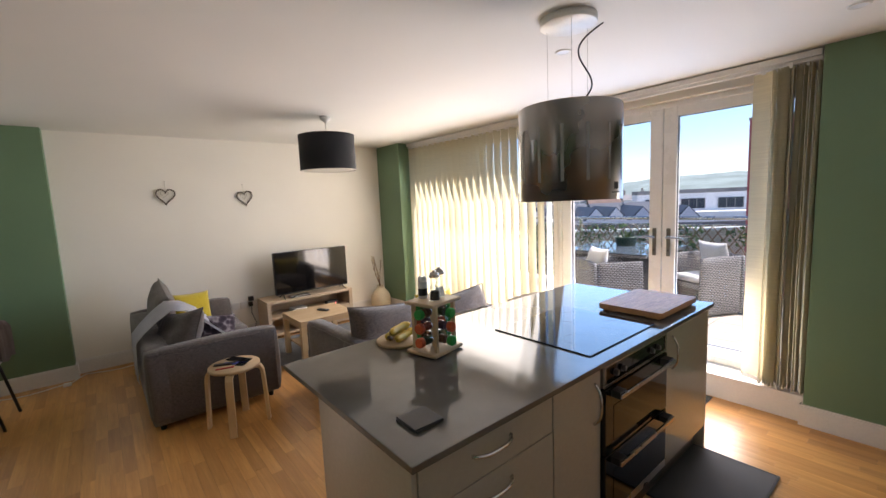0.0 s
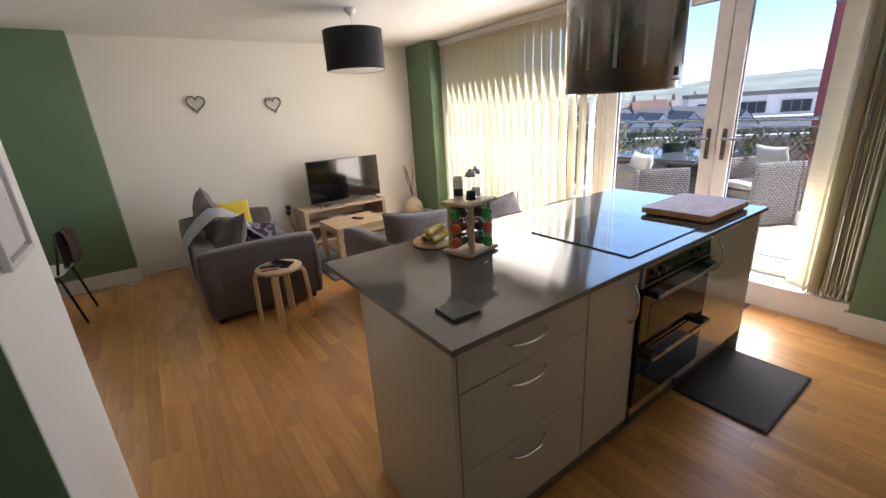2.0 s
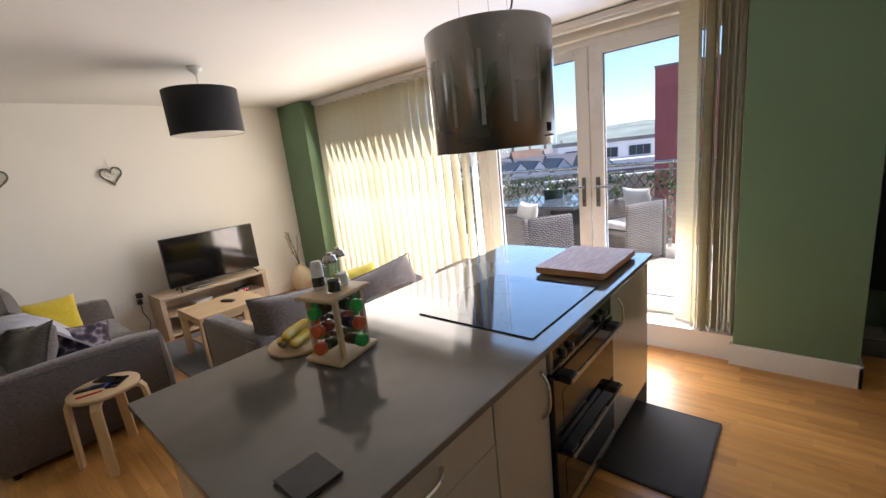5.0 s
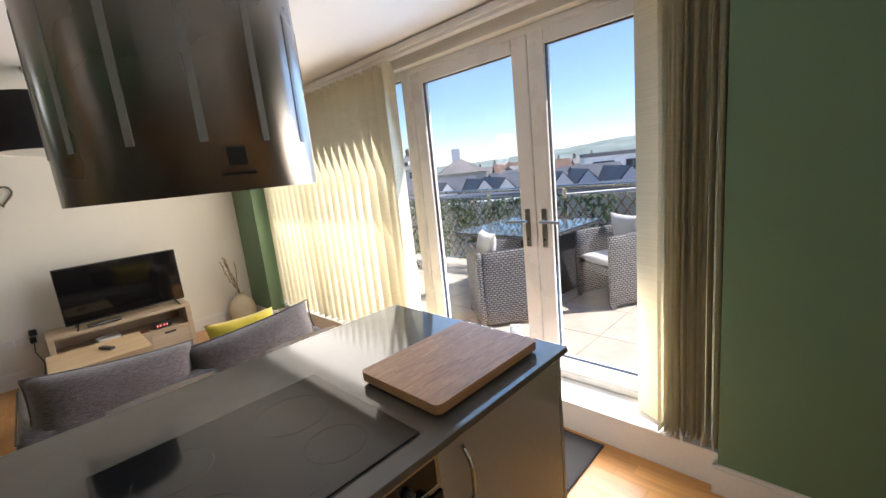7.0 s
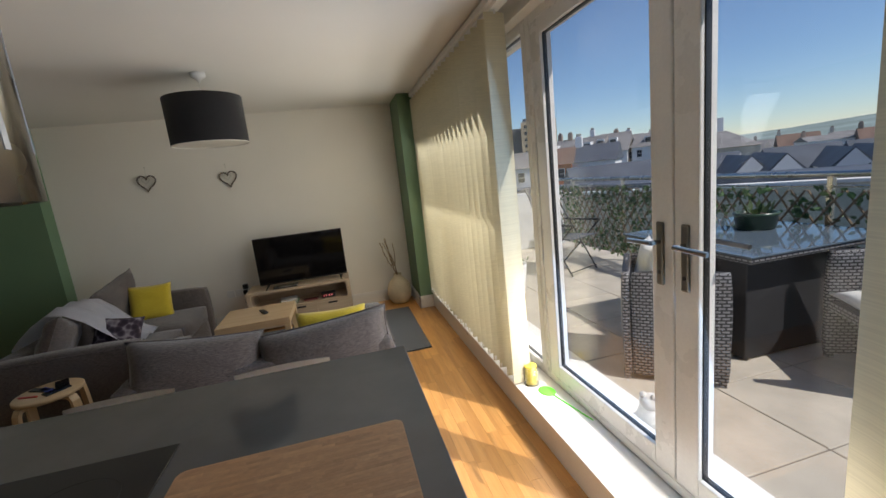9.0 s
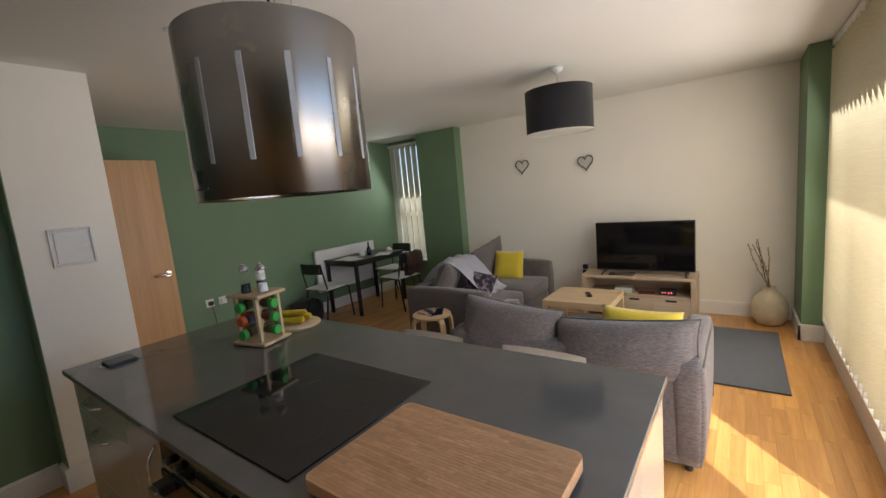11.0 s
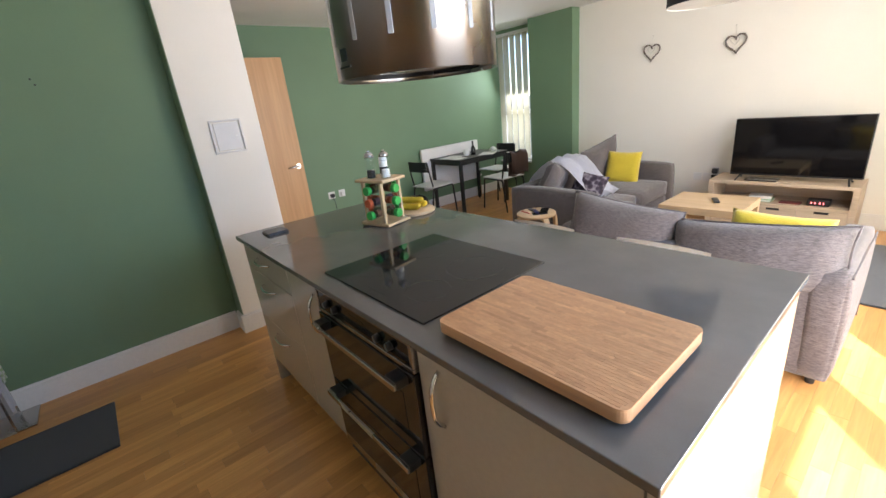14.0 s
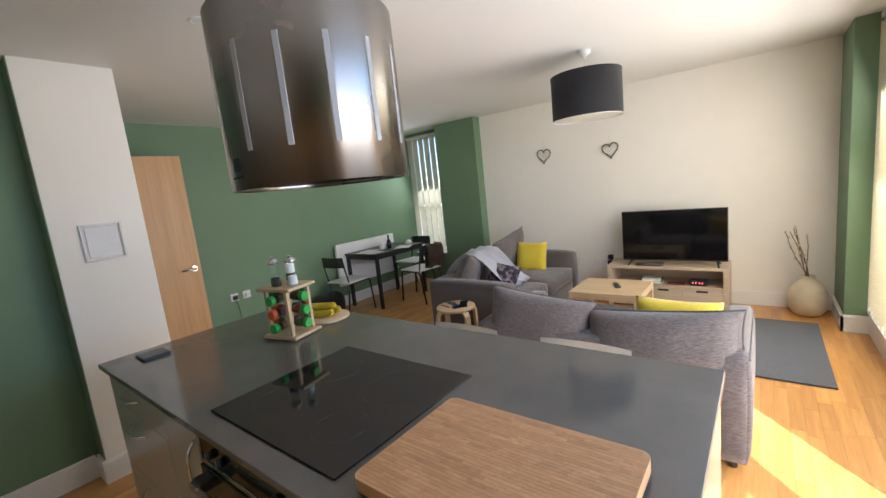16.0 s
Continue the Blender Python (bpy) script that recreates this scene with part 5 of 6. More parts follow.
def garment(y, w, z0, material, label, seed):
    e = thing("coat", pose(4.87, y, 0), label, "coat", "hanging coats")
    bm = bmesh.new()
    prof_n, n = 9, 18
    rings = []
    for j in range(prof_n):
        v = j / (prof_n - 1)
        z = 1.56 - (1.56 - z0) * v
        half = w * (0.2 + 0.8 * min(1, v * 3.2) * (0.82 + 0.18 * v))
        ring = []
        for i in range(n):
            a = i * math.tau / n
            fold = 1 + 0.16 * math.sin(a * 4 + seed) * v + 0.12 * noise.noise(Vector((math.cos(a) * 2, math.sin(a) * 2, z * 3 + seed)))
            ring.append(bm.verts.new((math.cos(a) * 0.065 * fold, math.sin(a) * half * fold, z)))
        rings.append(ring)
    for a_, b_ in zip(rings, rings[1:]):
        for i in range(n):
            bm.faces.new((a_[i], a_[(i + 1) % n], b_[(i + 1) % n], b_[i]))
    bm.faces.new(rings[0])
    bm.faces.new(rings[-1][::-1])
    c = part("cloth", bm, material, e, "", True)
    for s in (-1, 1):
        part("sleeve", tube([(-0.02, s * w * 0.85, 1.36), (-0.05, s * w * 1.0, 1.15), (-0.04, s * w * 0.95, 0.92)], 0.045, 10), material, c, "", True)


COATB = cloth("black_coat_cloth", (0.012, 0.012, 0.014), (0.006, 0.006, 0.008), 350, 0.4, 0.2)
COATR = cloth("red_coat_cloth", (0.33, 0.025, 0.03), (0.2, 0.015, 0.02), 350, 0.4, 0.2)
garment(0.12, 0.13, 0.42, COATB, "long black coat hanging in the recess", 1)
garment(-0.08, 0.10, 0.5, COATR, "red coat hanging in the recess", 2)
garment(-0.30, 0.13, 0.55, COATB, "black jacket hanging in the recess", 5)
e = thing("ironing_board", pose(4.62, -0.12, 0, 0, 12, 20), "folded grey ironing board leaning in the recess", "ironing board")
part("board", soft_block(-0.02, 0.02, -0.16, 0.16, 0.12, 1.15, 0.004, 0.02), cloth("grey_board_cover", (0.26, 0.25, 0.28)), e, "", True)
for s in (-1, 1):
    part("leg", tube([(-0.04, s * 0.10, 0.9), (-0.05, s * 0.12, 0.03), (-0.05, -s * 0.0, 0.015)], 0.009, 8), STEEL, e)
e = thing("switch_plate", pose(4.95, -0.02, 1.28), "white light switch on the green wall", "switch")
part("plate", block(-0.009, 0, -0.073, 0.073, -0.043, 0.043, 0.003), TRIM, e)
for y in (-0.035, 0.035):
    part("rocker", block(-0.013, -0.008, y - 0.012, y + 0.012, -0.02, 0.02, 0.002), TRIM, e)

# ---- on the sill ----
e = thing("jar_candle", pose(4.335, 2.882, 0.187), "yellow pillar candle in a clear glass", "candle")
part("glass", turned([(0.042, 0), (0.044, 0.003), (0.044, 0.12), (0.041, 0.12), (0.041, 0.006)], 24), JARGLASS, e, "clear glass holder", True)
part("wax", turned([(0.036, 0.006), (0.037, 0.01), (0.037, 0.125), (0.03, 0.122), (0.0, 0.12)], 24), plain("yellow_wax", (0.78, 0.56, 0.07), 0.4, bump=0), e, "yellow wax", True)
part("wick", bar((0, 0, 0.12), (0, 0, 0.132), 0.0015, None, 6), BLACK, e)
part("base", turned([(0.05, 0.0005), (0.05, 0.004)], 24), STEEL, e)
LIME = plain("bright_green_plastic", (0.10, 0.72, 0.02), 0.4, bump=0)
e = thing("fly_swatter", pose(4.375, 2.76, 0.188, 0, 0, 12), "bright green plastic fly swatter lying on the sill", "fly swatter")
part("head", moved(turned([(0.052, 0), (0.054, 0.002), (0.052, 0.004)], 24), Matrix.Diagonal((0.85, 1.1, 1, 1))), LIME, e)
part("handle", bar((0.0, -0.05, 0.003), (0.0, -0.36, 0.003), 0.0035, None, 8), LIME, e)
STONEW = plain("white_garden_stone", (0.7, 0.68, 0.64), 0.8, var=0.12, scale=18, fine=100, bump=0.5)
bm = bmesh.new()
for c, s in (((0, 0, 0.075), (0.065, 0.07, 0.075)), ((0, -0.015, 0.155), (0.048, 0.05, 0.042)), ((-0.026, -0.03, 0.192), (0.016, 0.016, 0.016)), ((0.026, -0.03, 0.192), (0.016, 0.016, 0.016)), ((-0.06, -0.01, 0.035), (0.032, 0.06, 0.035)), ((0.06, -0.01, 0.035), (0.032, 0.06, 0.035)), ((-0.03, -0.065, 0.02), (0.02, 0.035, 0.02)), ((0.03, -0.065, 0.02), (0.02, 0.035, 0.02))):
    bmesh.ops.create_icosphere(bm, subdivisions=3, radius=1, matrix=Matrix.Translation(c) @ Matrix.Diagonal((*s, 1)))
ob = tagged(part("frog_statue", bm, STONEW, None, "", True), "white stone frog statue outside the doors", "statue")
ob.matrix_basis = pose(4.66, 2.235, 0.191, 0, 0, -60)

# ---- terrace ----
SLABM = plain("concrete_paving", (0.46, 0.415, 0.345), 0.85, var=0.14, scale=3.5, fine=90, bump=0.4)
JOINT = plain("paving_joint", (0.12, 0.11, 0.095), 0.9)
deck = structure("terrace_floor", block(4.70, 7.0, -3.0, 7.4, -0.3, T0 - 0.008), JOINT, "sunlit concrete slab terrace", "terrace")
me_bm = block(-0.297, 0.297, -0.297, 0.297, -0.03, 0, 0.004, 1)
me = bpy.data.meshes.new("paving_slab")
me_bm.to_mesh(me)
me_bm.free()
me.materials.append(SLABM)
rng = random.Random(8)
for i in range(4):
    for j in range(17):
        ob = new("paving_slab", me)
        ob.parent = deck
        ob.location = (5.02 + 0.6 * i, -2.6 + 0.6 * j, T0 + rng.uniform(-0.001, 0.001))
structure("outer_wall_lower", block(4.70, 4.78, 0.30, 0.87, T0, 2.6), TRIM, "white rendered outside wall", "wall")
structure("outer_wall_north", block(4.70, 4.95, 5.30, 7.4, T0, 2.6), TRIM, "white rendered outside wall", "wall")
structure("terrace_side_wall", block(4.95, 7.0, 7.0, 7.2, T0, 1.05, 0.01), plain("pale_render", (0.62, 0.62, 0.60), 0.9, var=0.1, scale=4), "low pale rendered wall closing the terrace", "wall")

RAILGLASS = clear_pane("balustrade_glass", (0.9, 0.95, 0.95))
bal = thing("balustrade", pose(6.93, 0, T0), "glass terrace balustrade with steel handrail", "balustrade")
part("handrail", bar((0, -3.0, 1.09), (0, 7.0, 1.09), 0.024, None, 14), STEEL, bal, "round steel handrail", True)
part("mid_rail", bar((0, -3.0, 1.0), (0, 7.0, 1.0), 0.010, None, 10), STEEL, bal, "", True)
for i in range(9):
    y = -2.9 + i * 1.18
    part("post", block(-0.02, 0.02, y - 0.02, y + 0.02, 0, 1.09, 0.003), STEEL, bal)
for i in range(8):
    y = -2.9 + i * 1.18
    p = part("glass_panel", block(-0.006, 0.006, y + 0.03, y + 1.15, 0.10, 0.985), RAILGLASS, bal)
    p.visible_shadow = False

LEAF = [plain("ivy_leaf_" + n, c, 0.45, var=0.25, scale=30, bump=0.1) for n, c in (("dark", (0.035, 0.085, 0.03)), ("mid", (0.075, 0.15, 0.045)), ("pale", (0.17, 0.24, 0.09)))]
WILLOW = timber("willow_trellis", (0.30, 0.22, 0.14), (0.16, 0.11, 0.07), "z", 2.0, 0.8, False)
tr = thing("trellis_screen", pose(6.83, 0, T0), "expanding willow trellis covered in ivy leaves", "trellis")
bm = bmesh.new()
y = -2.9
while y < 6.85:
    for s in (-1, 1):
        a, b = Vector((0.006 * s, y, 0.12)), Vector((0.006 * s, y + s * 0.62, 0.98))
        rod(bm, a, b, 0.0085, None, 5)
    y += 0.125
ob = part("lattice", bm, WILLOW, tr, "crossed willow sticks")
tagged(ob, "", "", "", "stuff")
rng = random.Random(5)
for q, m_ in enumerate(LEAF):
    vs_, fs_ = [], []
    for i in range((3600, 2400, 1300)[q]):
        y, z = rng.uniform(-2.95, 6.9), 0.08 + 0.92 * rng.random() ** 0.85
        if noise.noise(Vector((y * 2.1, z * 2.6, 3))) < -0.06 and rng.random() < 0.85:
            continue
        if y < 3.9 and rng.random() < 0.35:
            continue
        x = rng.uniform(-0.06, 0.03)
        L = rng.uniform(0.018, 0.037)
        rot = Euler((rng.uniform(-0.7, 0.7), rng.uniform(-0.7, 0.7), rng.uniform(-0.9, 0.9))).to_matrix()
        spin = rng.uniform(0, math.tau)
        i0 = len(vs_)
        for u, v, w in ((0, -0.9, 0), (0.62, -0.35, 0.14), (0.42, 0.35, 0.12), (0, 1.0, -0.08), (-0.42, 0.35, 0.12), (-0.62, -0.35, 0.14), (0, 0, 0)):
            c, s = math.cos(spin), math.sin(spin)
            p = rot @ Vector((w * L, (u * c - v * s) * L, (u * s + v * c) * L))
            vs_.append((x + p.x, y + p.y, z + p.z))
        fs_ += [(i0 + 6, i0 + a, i0 + (a + 1) % 6) for a in range(6)]
    me = bpy.data.meshes.new("ivy_leaves")
    me.from_pydata(vs_, [], fs_)
    me.materials.append(m_)
    ob = new("ivy_leaves", me)
    ob.parent = tr
    tagged(ob, ("dark", "mid green", "pale green")[q] + " ivy leaves on the trellis", "", "", "stuff")

# woven garden furniture
RATTAN, nt_, bs_ = mat_base("grey_woven_rattan")
mp_ = mapped(nt_, (1, 1, 1))
br = nt_.nodes.new("ShaderNodeTexBrick")
br.inputs["Scale"].default_value = 1.0
br.inputs["Brick Width"].default_value, br.inputs["Row Height"].default_value, br.inputs["Mortar Size"].default_value = 0.040, 0.020, 0.0045
br.inputs["Color1"].default_value, br.inputs["Color2"].default_value, br.inputs["Mortar"].default_value = (0.27, 0.265, 0.27, 1), (0.19, 0.185, 0.19, 1), (0.025, 0.024, 0.025, 1)
sep, comb, add_ = nt_.nodes.new("ShaderNodeSeparateXYZ"), nt_.nodes.new("ShaderNodeCombineXYZ"), nt_.nodes.new("ShaderNodeMath")
nt_.links.new(mp_.outputs[0], sep.inputs[0])
nt_.links.new(sep.outputs[0], add_.inputs[0])
nt_.links.new(sep.outputs[1], add_.inputs[1])
nt_.links.new(add_.outputs[0], comb.inputs[0])
nt_.links.new(sep.outputs[2], comb.inputs[1])
nt_.links.new(comb.outputs[0], br.inputs["Vector"])
nt_.links.new(br.outputs["Color"], bs_.inputs["Base Color"])
bs_.inputs["Roughness"].default_value = 0.55
bump_from(nt_, bs_, br.outputs["Fac"], -0.8, 0.006)
PADW = cloth("white_outdoor_cushion", (0.78, 0.77, 0.74), (0.7, 0.69, 0.66), 300, 0.3)
TABGLASS = plain("grey_blue_table_glass", (0.10, 0.13, 0.16), 0.04, var=0.05, bump=0)
DARKRAT = plain("dark_woven_panel", (0.025, 0.025, 0.027), 0.6, var=0.3, scale=40, fine=90, bump=0.8)

t_ = thing("garden_table", pose(5.60, 2.52, T0, 0, 0, -2), "dark woven garden table with a glass top", "garden table")
part("body", block(0.13, 0.99, 0.14, 1.04, 0.01, 0.70, 0.01), DARKRAT, t_, "dark woven table body")
part("frame", block(0.01, 1.13, 0.01, 1.17, 0.69, 0.725, 0.006), RATTAN, t_)
part("glass_top", block(0, 1.14, 0, 1.18, 0.726, 0.738, 0.003), TABGLASS, t_, "grey-blue glass top")
for x in (0.15, 0.96):
    for y in (0.16, 1.0):
        part("foot", bar((x, y, 0), (x, y, 0.02), 0.02, None, 10), BLACK, t_)


def rattan_chair(x, y, facing, lean):
    """Seat opens towards +y before the turn."""
    e = thing("rattan_armchair", pose(x, y, T0, 0, 0, facing - 90), "grey woven rattan armchair with white cushions", "garden chair", "rattan chairs on the terrace")
    part("back", soft_block(-0.29, 0.29, -0.29, -0.235, 0.03, 0.70, 0.004, 0.02), RATTAN, e, "woven back panel", True)
    for s in (-1, 1):
        part("arm", soft_block(min(s * 0.29, s * 0.235), max(s * 0.29, s * 0.235), -0.235, 0.28, 0.03, 0.70, 0.004, 0.02), RATTAN, e, "woven arm panel", True)
        part("leg", block(min(s * 0.285, s * 0.245), max(s * 0.285, s * 0.245), 0.225, 0.265, 0, 0.06, 0.004), RATTAN, e)
        part("rear_leg", block(min(s * 0.285, s * 0.245), max(s * 0.285, s * 0.245), -0.285, -0.245, 0, 0.06, 0.004), RATTAN, e)
    part("seat", block(-0.236, 0.236, -0.235, 0.27, 0.32, 0.378, 0.01), RATTAN, e, "woven seat")
    c = thing("seat_cushion", e.matrix_basis @ pose(0, 0.025, 0.425, 90, 0, 0), "white padded cushion on the rattan seat", "cushion", "terrace cushions")
    part("cover", pillow(0.48, 0.50, 0.10, 10, facing, 0.0, 0.4), PADW, c, "", True)
    c = thing("back_cushion", e.matrix_basis @ pose(0.0, -0.15, 0.63, -12, 0, lean), "white padded back cushion in the rattan chair", "cushion", "terrace cushions")
    part("cover", pillow(0.45, 0.44, 0.11, 10, facing + 1), PADW, c, "", True)


rattan_chair(5.34, 2.84, -39, 4)
rattan_chair(6.287, 2.14, 150, -3)

pot = thing("plant_pot", pose(6.4, 3.15, T0 + 0.7385), "low dark green pot with a small plant", "plant pot")
part("bowl", turned([(0.11, 0), (0.125, 0.005), (0.14, 0.10), (0.147, 0.105), (0.147, 0.125), (0.132, 0.125), (0.13, 0.10)], 28), plain("dark_green_glaze", (0.03, 0.06, 0.035), 0.3, bump=0), pot, "", True)
part("soil", turned([(0.131, 0.10), (0.06, 0.112), (0.0, 0.115)], 20, False), plain("dark_soil", (0.04, 0.028, 0.018), 0.95, fine=80, bump=0.8), pot)
rng = random.Random(2)
for i in range(16):
    a, r = rng.uniform(0, math.tau), rng.uniform(0.02, 0.1)
    h = rng.uniform(0.05, 0.13)
    bm = bmesh.new()
    p0 = Vector((r * math.cos(a), r * math.sin(a), 0.105))
    p1 = p0 + Vector((0.04 * math.cos(a), 0.04 * math.sin(a), h))
    side = Vector((-math.sin(a), math.cos(a), 0)) * 0.016
    v_ = [bm.verts.new(q) for q in (p0 - side * 0.3, p0 + side * 0.3, p0.lerp(p1, 0.6) + side, p1, p0.lerp(p1, 0.6) - side)]
    bm.faces.new(v_)
    bmesh.ops.solidify(bm, geom=bm.faces[:], thickness=0.001)
    part("leaf", bm, LEAF[1 + i % 2], pot)

SLING = cloth("grey_sling_mesh", (0.10, 0.108, 0.125), (0.07, 0.075, 0.088), 500, 0.2, 0.0)
fc = thing("folding_chair", pose(6.10, 5.35, T0, 0, 0, 203), "grey mesh folding chair with black frame", "garden chair")
part("back_sling", moved(block(-0.24, 0.24, -0.005, 0.005, 0, 0.68, 0.003), pose(0, -0.22, 0.45, 20)), SLING, fc)
part("seat_sling", moved(block(-0.24, 0.24, 0, 0.46, -0.005, 0.005, 0.003), pose(0, -0.2, 0.43, 4)), SLING, fc)
for s in (-1, 1):
    part("back_tube", bar((s * 0.255, 0.22, 0.0), (s * 0.255, -0.46, 1.10), 0.011, None, 10), BLKSTEEL, fc)
    part("leg_tube", bar((s * 0.27, -0.32, 0.0), (s * 0.27, 0.26, 0.62), 0.011, None, 10), BLKSTEEL, fc)
    part("armrest", block(s * 0.27 - 0.022, s * 0.27 + 0.022, -0.24, 0.28, 0.62, 0.645, 0.006), BLACK, fc)
part("cross_bar", bar((-0.255, 0.215, 0.05), (0.255, 0.215, 0.05), 0.009, None, 8), BLKSTEEL, fc)

for x, y, h, r in ((5.10, 4.85, 0.34, 0.15),):
    e = thing("planter", pose(x, y, T0), "white round planter with a few sparse green leaves", "planter")
    part("pot", turned([(r * 0.75, 0), (r * 0.8, 0.005), (r, h), (r * 0.92, h), (r * 0.9, h - 0.04)], 28), PLASTIC, e, "", True)
    part("soil", turned([(r * 0.9, h - 0.03), (0.0, h - 0.02)], 20, False), plain("potting_soil", (0.04, 0.028, 0.018), 0.95), e)
    vs_, fs_ = [], []
    for i in range(26):
        a, rr, z = rng.uniform(0, math.tau), r * rng.uniform(0, 1.25), h + rng.uniform(-0.02, 0.16)
        c = Vector((rr * math.cos(a), rr * math.sin(a), z))
        L = rng.uniform(0.02, 0.045)
        m_ = Euler((rng.uniform(0, 6), rng.uniform(0, 6), rng.uniform(0, 6))).to_matrix()
        i0 = len(vs_)
        vs_ += [tuple(c + m_ @ Vector(q) * L) for q in ((-1, 0, 0), (0, -0.5, 0.1), (1, 0, 0), (0, 0.5, 0.1))]
        fs_.append((i0, i0 + 1, i0 + 2, i0 + 3))
    me = bpy.data.meshes.new("foliage")
    me.from_pydata(vs_, [], fs_)
    me.materials.append(LEAF[1])
    ob = new("foliage", me)
    ob.parent = e
    tagged(ob, "leafy green foliage", "", "", "stuff")

# ---- the town beyond ----
GROUNDM = plain("distant_ground", (0.13, 0.135, 0.11), 0.95, var=0.3, scale=0.02, fine=0.3, bump=0)
bm = bmesh.new()
bmesh.ops.create_grid(bm, x_segments=8, y_segments=8, size=2800, matrix=Matrix.Translation((0, 0, -10)))
structure("ground", bm, GROUNDM, "town ground reaching to the horizon", "ground")
SLATES = plain("blue_grey_slate", (0.075, 0.085, 0.105), 0.6, var=0.25, scale=0.5, fine=9, bump=0.3)
BROWNTILE = plain("brown_roof_tile", (0.16, 0.10, 0.075), 0.8, var=0.25, scale=0.4, fine=8, bump=0.3)
GREYROOF = plain("weathered_grey_roof", (0.20, 0.19, 0.185), 0.8, var=0.25, scale=0.4, fine=8, bump=0.3)
RENDERW = plain("white_render", (0.72, 0.72, 0.72), 0.9, var=0.08, scale=0.5)
RENDERO = plain("orange_render", (0.62, 0.24, 0.12), 0.9, var=0.08, scale=0.5)
RENDERC = plain("cream_render", (0.55, 0.50, 0.42), 0.9, var=0.1, scale=0.5)
BRICKCH = plain("chimney_brick", (0.33, 0.25, 0.20), 0.9, var=0.2, scale=2)
REDCLAD = plain("red_metal_cladding", (0.40, 0.085, 0.09), 0.55, var=0.08, scale=0.5)
DARKWIN = plain("dark_window_glass", (0.03, 0.04, 0.055), 0.08, bump=0)


def at_az(az, dist):
    return 2.6 + dist * math.cos(radians(az)), 0.6 + dist * math.sin(radians(az))


def prism(bm, w, d, z0, z1, over=0.25):
    """A pitched roof whose ridge runs along x."""
    a = w / 2 + over
    b = d / 2 + over
    v = [bm.verts.new(p) for p in ((-a, -b, z0), (a, -b, z0), (a, b, z0), (-a, b, z0), (-a, 0, z1), (a, 0, z1))]
    for f in ((0, 1, 5, 4), (2, 3, 4, 5), (1, 2, 5), (3, 0, 4), (3, 2, 1, 0)):
        bm.faces.new([v[i] for i in f])
    return bm


def house(az, dist, turn, w, d, eave, ridge, wall_m, roof_m, label, chimneys=1, cols=2, rows=1, gable=False, dormer=False):
    """turn: which way its front faces the viewer; front is local -y."""
    x, y = at_az(az, dist)
    e = thing("terraced_house", pose(x, y, -10, 0, 0, az - 90 + turn), label, "house", "houses beyond the terrace")
    z0, z1 = eave + 10, ridge + 10
    part("wall", block(-w / 2, w / 2, -d / 2, d / 2, 0, z0), wall_m, e)
    r = bmesh.new()
    if gable:
        prism(r, d, w, z0, z1, 0.15)
        r.transform(Matrix.Rotation(radians(90), 4, "Z"))
    else:
        prism(r, w, d, z0, z1)
    roof = part("roof", r, roof_m, e)
    if gable:
        g = bmesh.new()
        v = [g.verts.new(p) for p in ((-w / 2 + 0.1, -d / 2 - 0.17, z0), (w / 2 - 0.1, -d / 2 - 0.17, z0), (0, -d / 2 - 0.17, z1 - 0.1), (-w / 2 + 0.1, -d / 2 - 0.3, z0), (w / 2 - 0.1, -d / 2 - 0.3, z0), (0, -d / 2 - 0.3, z1 - 0.1))]
        for f in ((3, 4, 5), (2, 1, 0), (0, 1, 4, 3), (1, 2, 5, 4), (2, 0, 3, 5)):
            g.faces.new([v[i] for i in f])
        part("gable", g, wall_m, e, "white gable end")
    for c in range(chimneys):
        cx = (-w / 2 + 0.5) if c == 0 else (w / 2 - 0.5)
        ch = part("chimney", block(cx - 0.45, cx + 0.45, -0.35, 0.35, z1 - 1.6, z1 + 1.3, 0.04), BRICKCH if (int(az * 10) % 2) else wall_m, roof)
        for q in (-0.22, 0.0, 0.22):
            part("chimney_pot", bar((cx + q, 0, z1 + 1.3), (cx + q, 0, z1 + 1.65), 0.09, 0.08, 8), BROWNTILE, ch) if c == 0 else None
    for r_ in range(rows):
        for c in range(cols):
            wx = (c + 0.5) / cols * w - w / 2
            wz = z0 - 1.9 - r_ * 2.7
            wn_ = part("window", block(wx - 0.5, wx + 0.5, -d / 2 - 0.06, -d / 2 - 0.02, wz, wz + 1.4), RENDERW, e)
            part("pane", block(wx - 0.42, wx + 0.42, -d / 2 - 0.08, -d / 2 - 0.05, wz + 0.08, wz + 0.67), DARKWIN, wn_)
            part("pane", block(wx - 0.42, wx + 0.42, -d / 2 - 0.08, -d / 2 - 0.05, wz + 0.73, wz + 1.32), DARKWIN, wn_)
    if dormer:
        dm = part("dormer", block(-0.7, 0.7, -d * 0.36, 0, z0 + (z1 - z0) * 0.2, z0 + (z1 - z0) * 0.72), RENDERW, roof)
        part("pane", block(-0.55, 0.55, -d * 0.36 - 0.05, -d * 0.36, z0 + (z1 - z0) * 0.28, z0 + (z1 - z0) * 0.64), DARKWIN, dm)
    return e


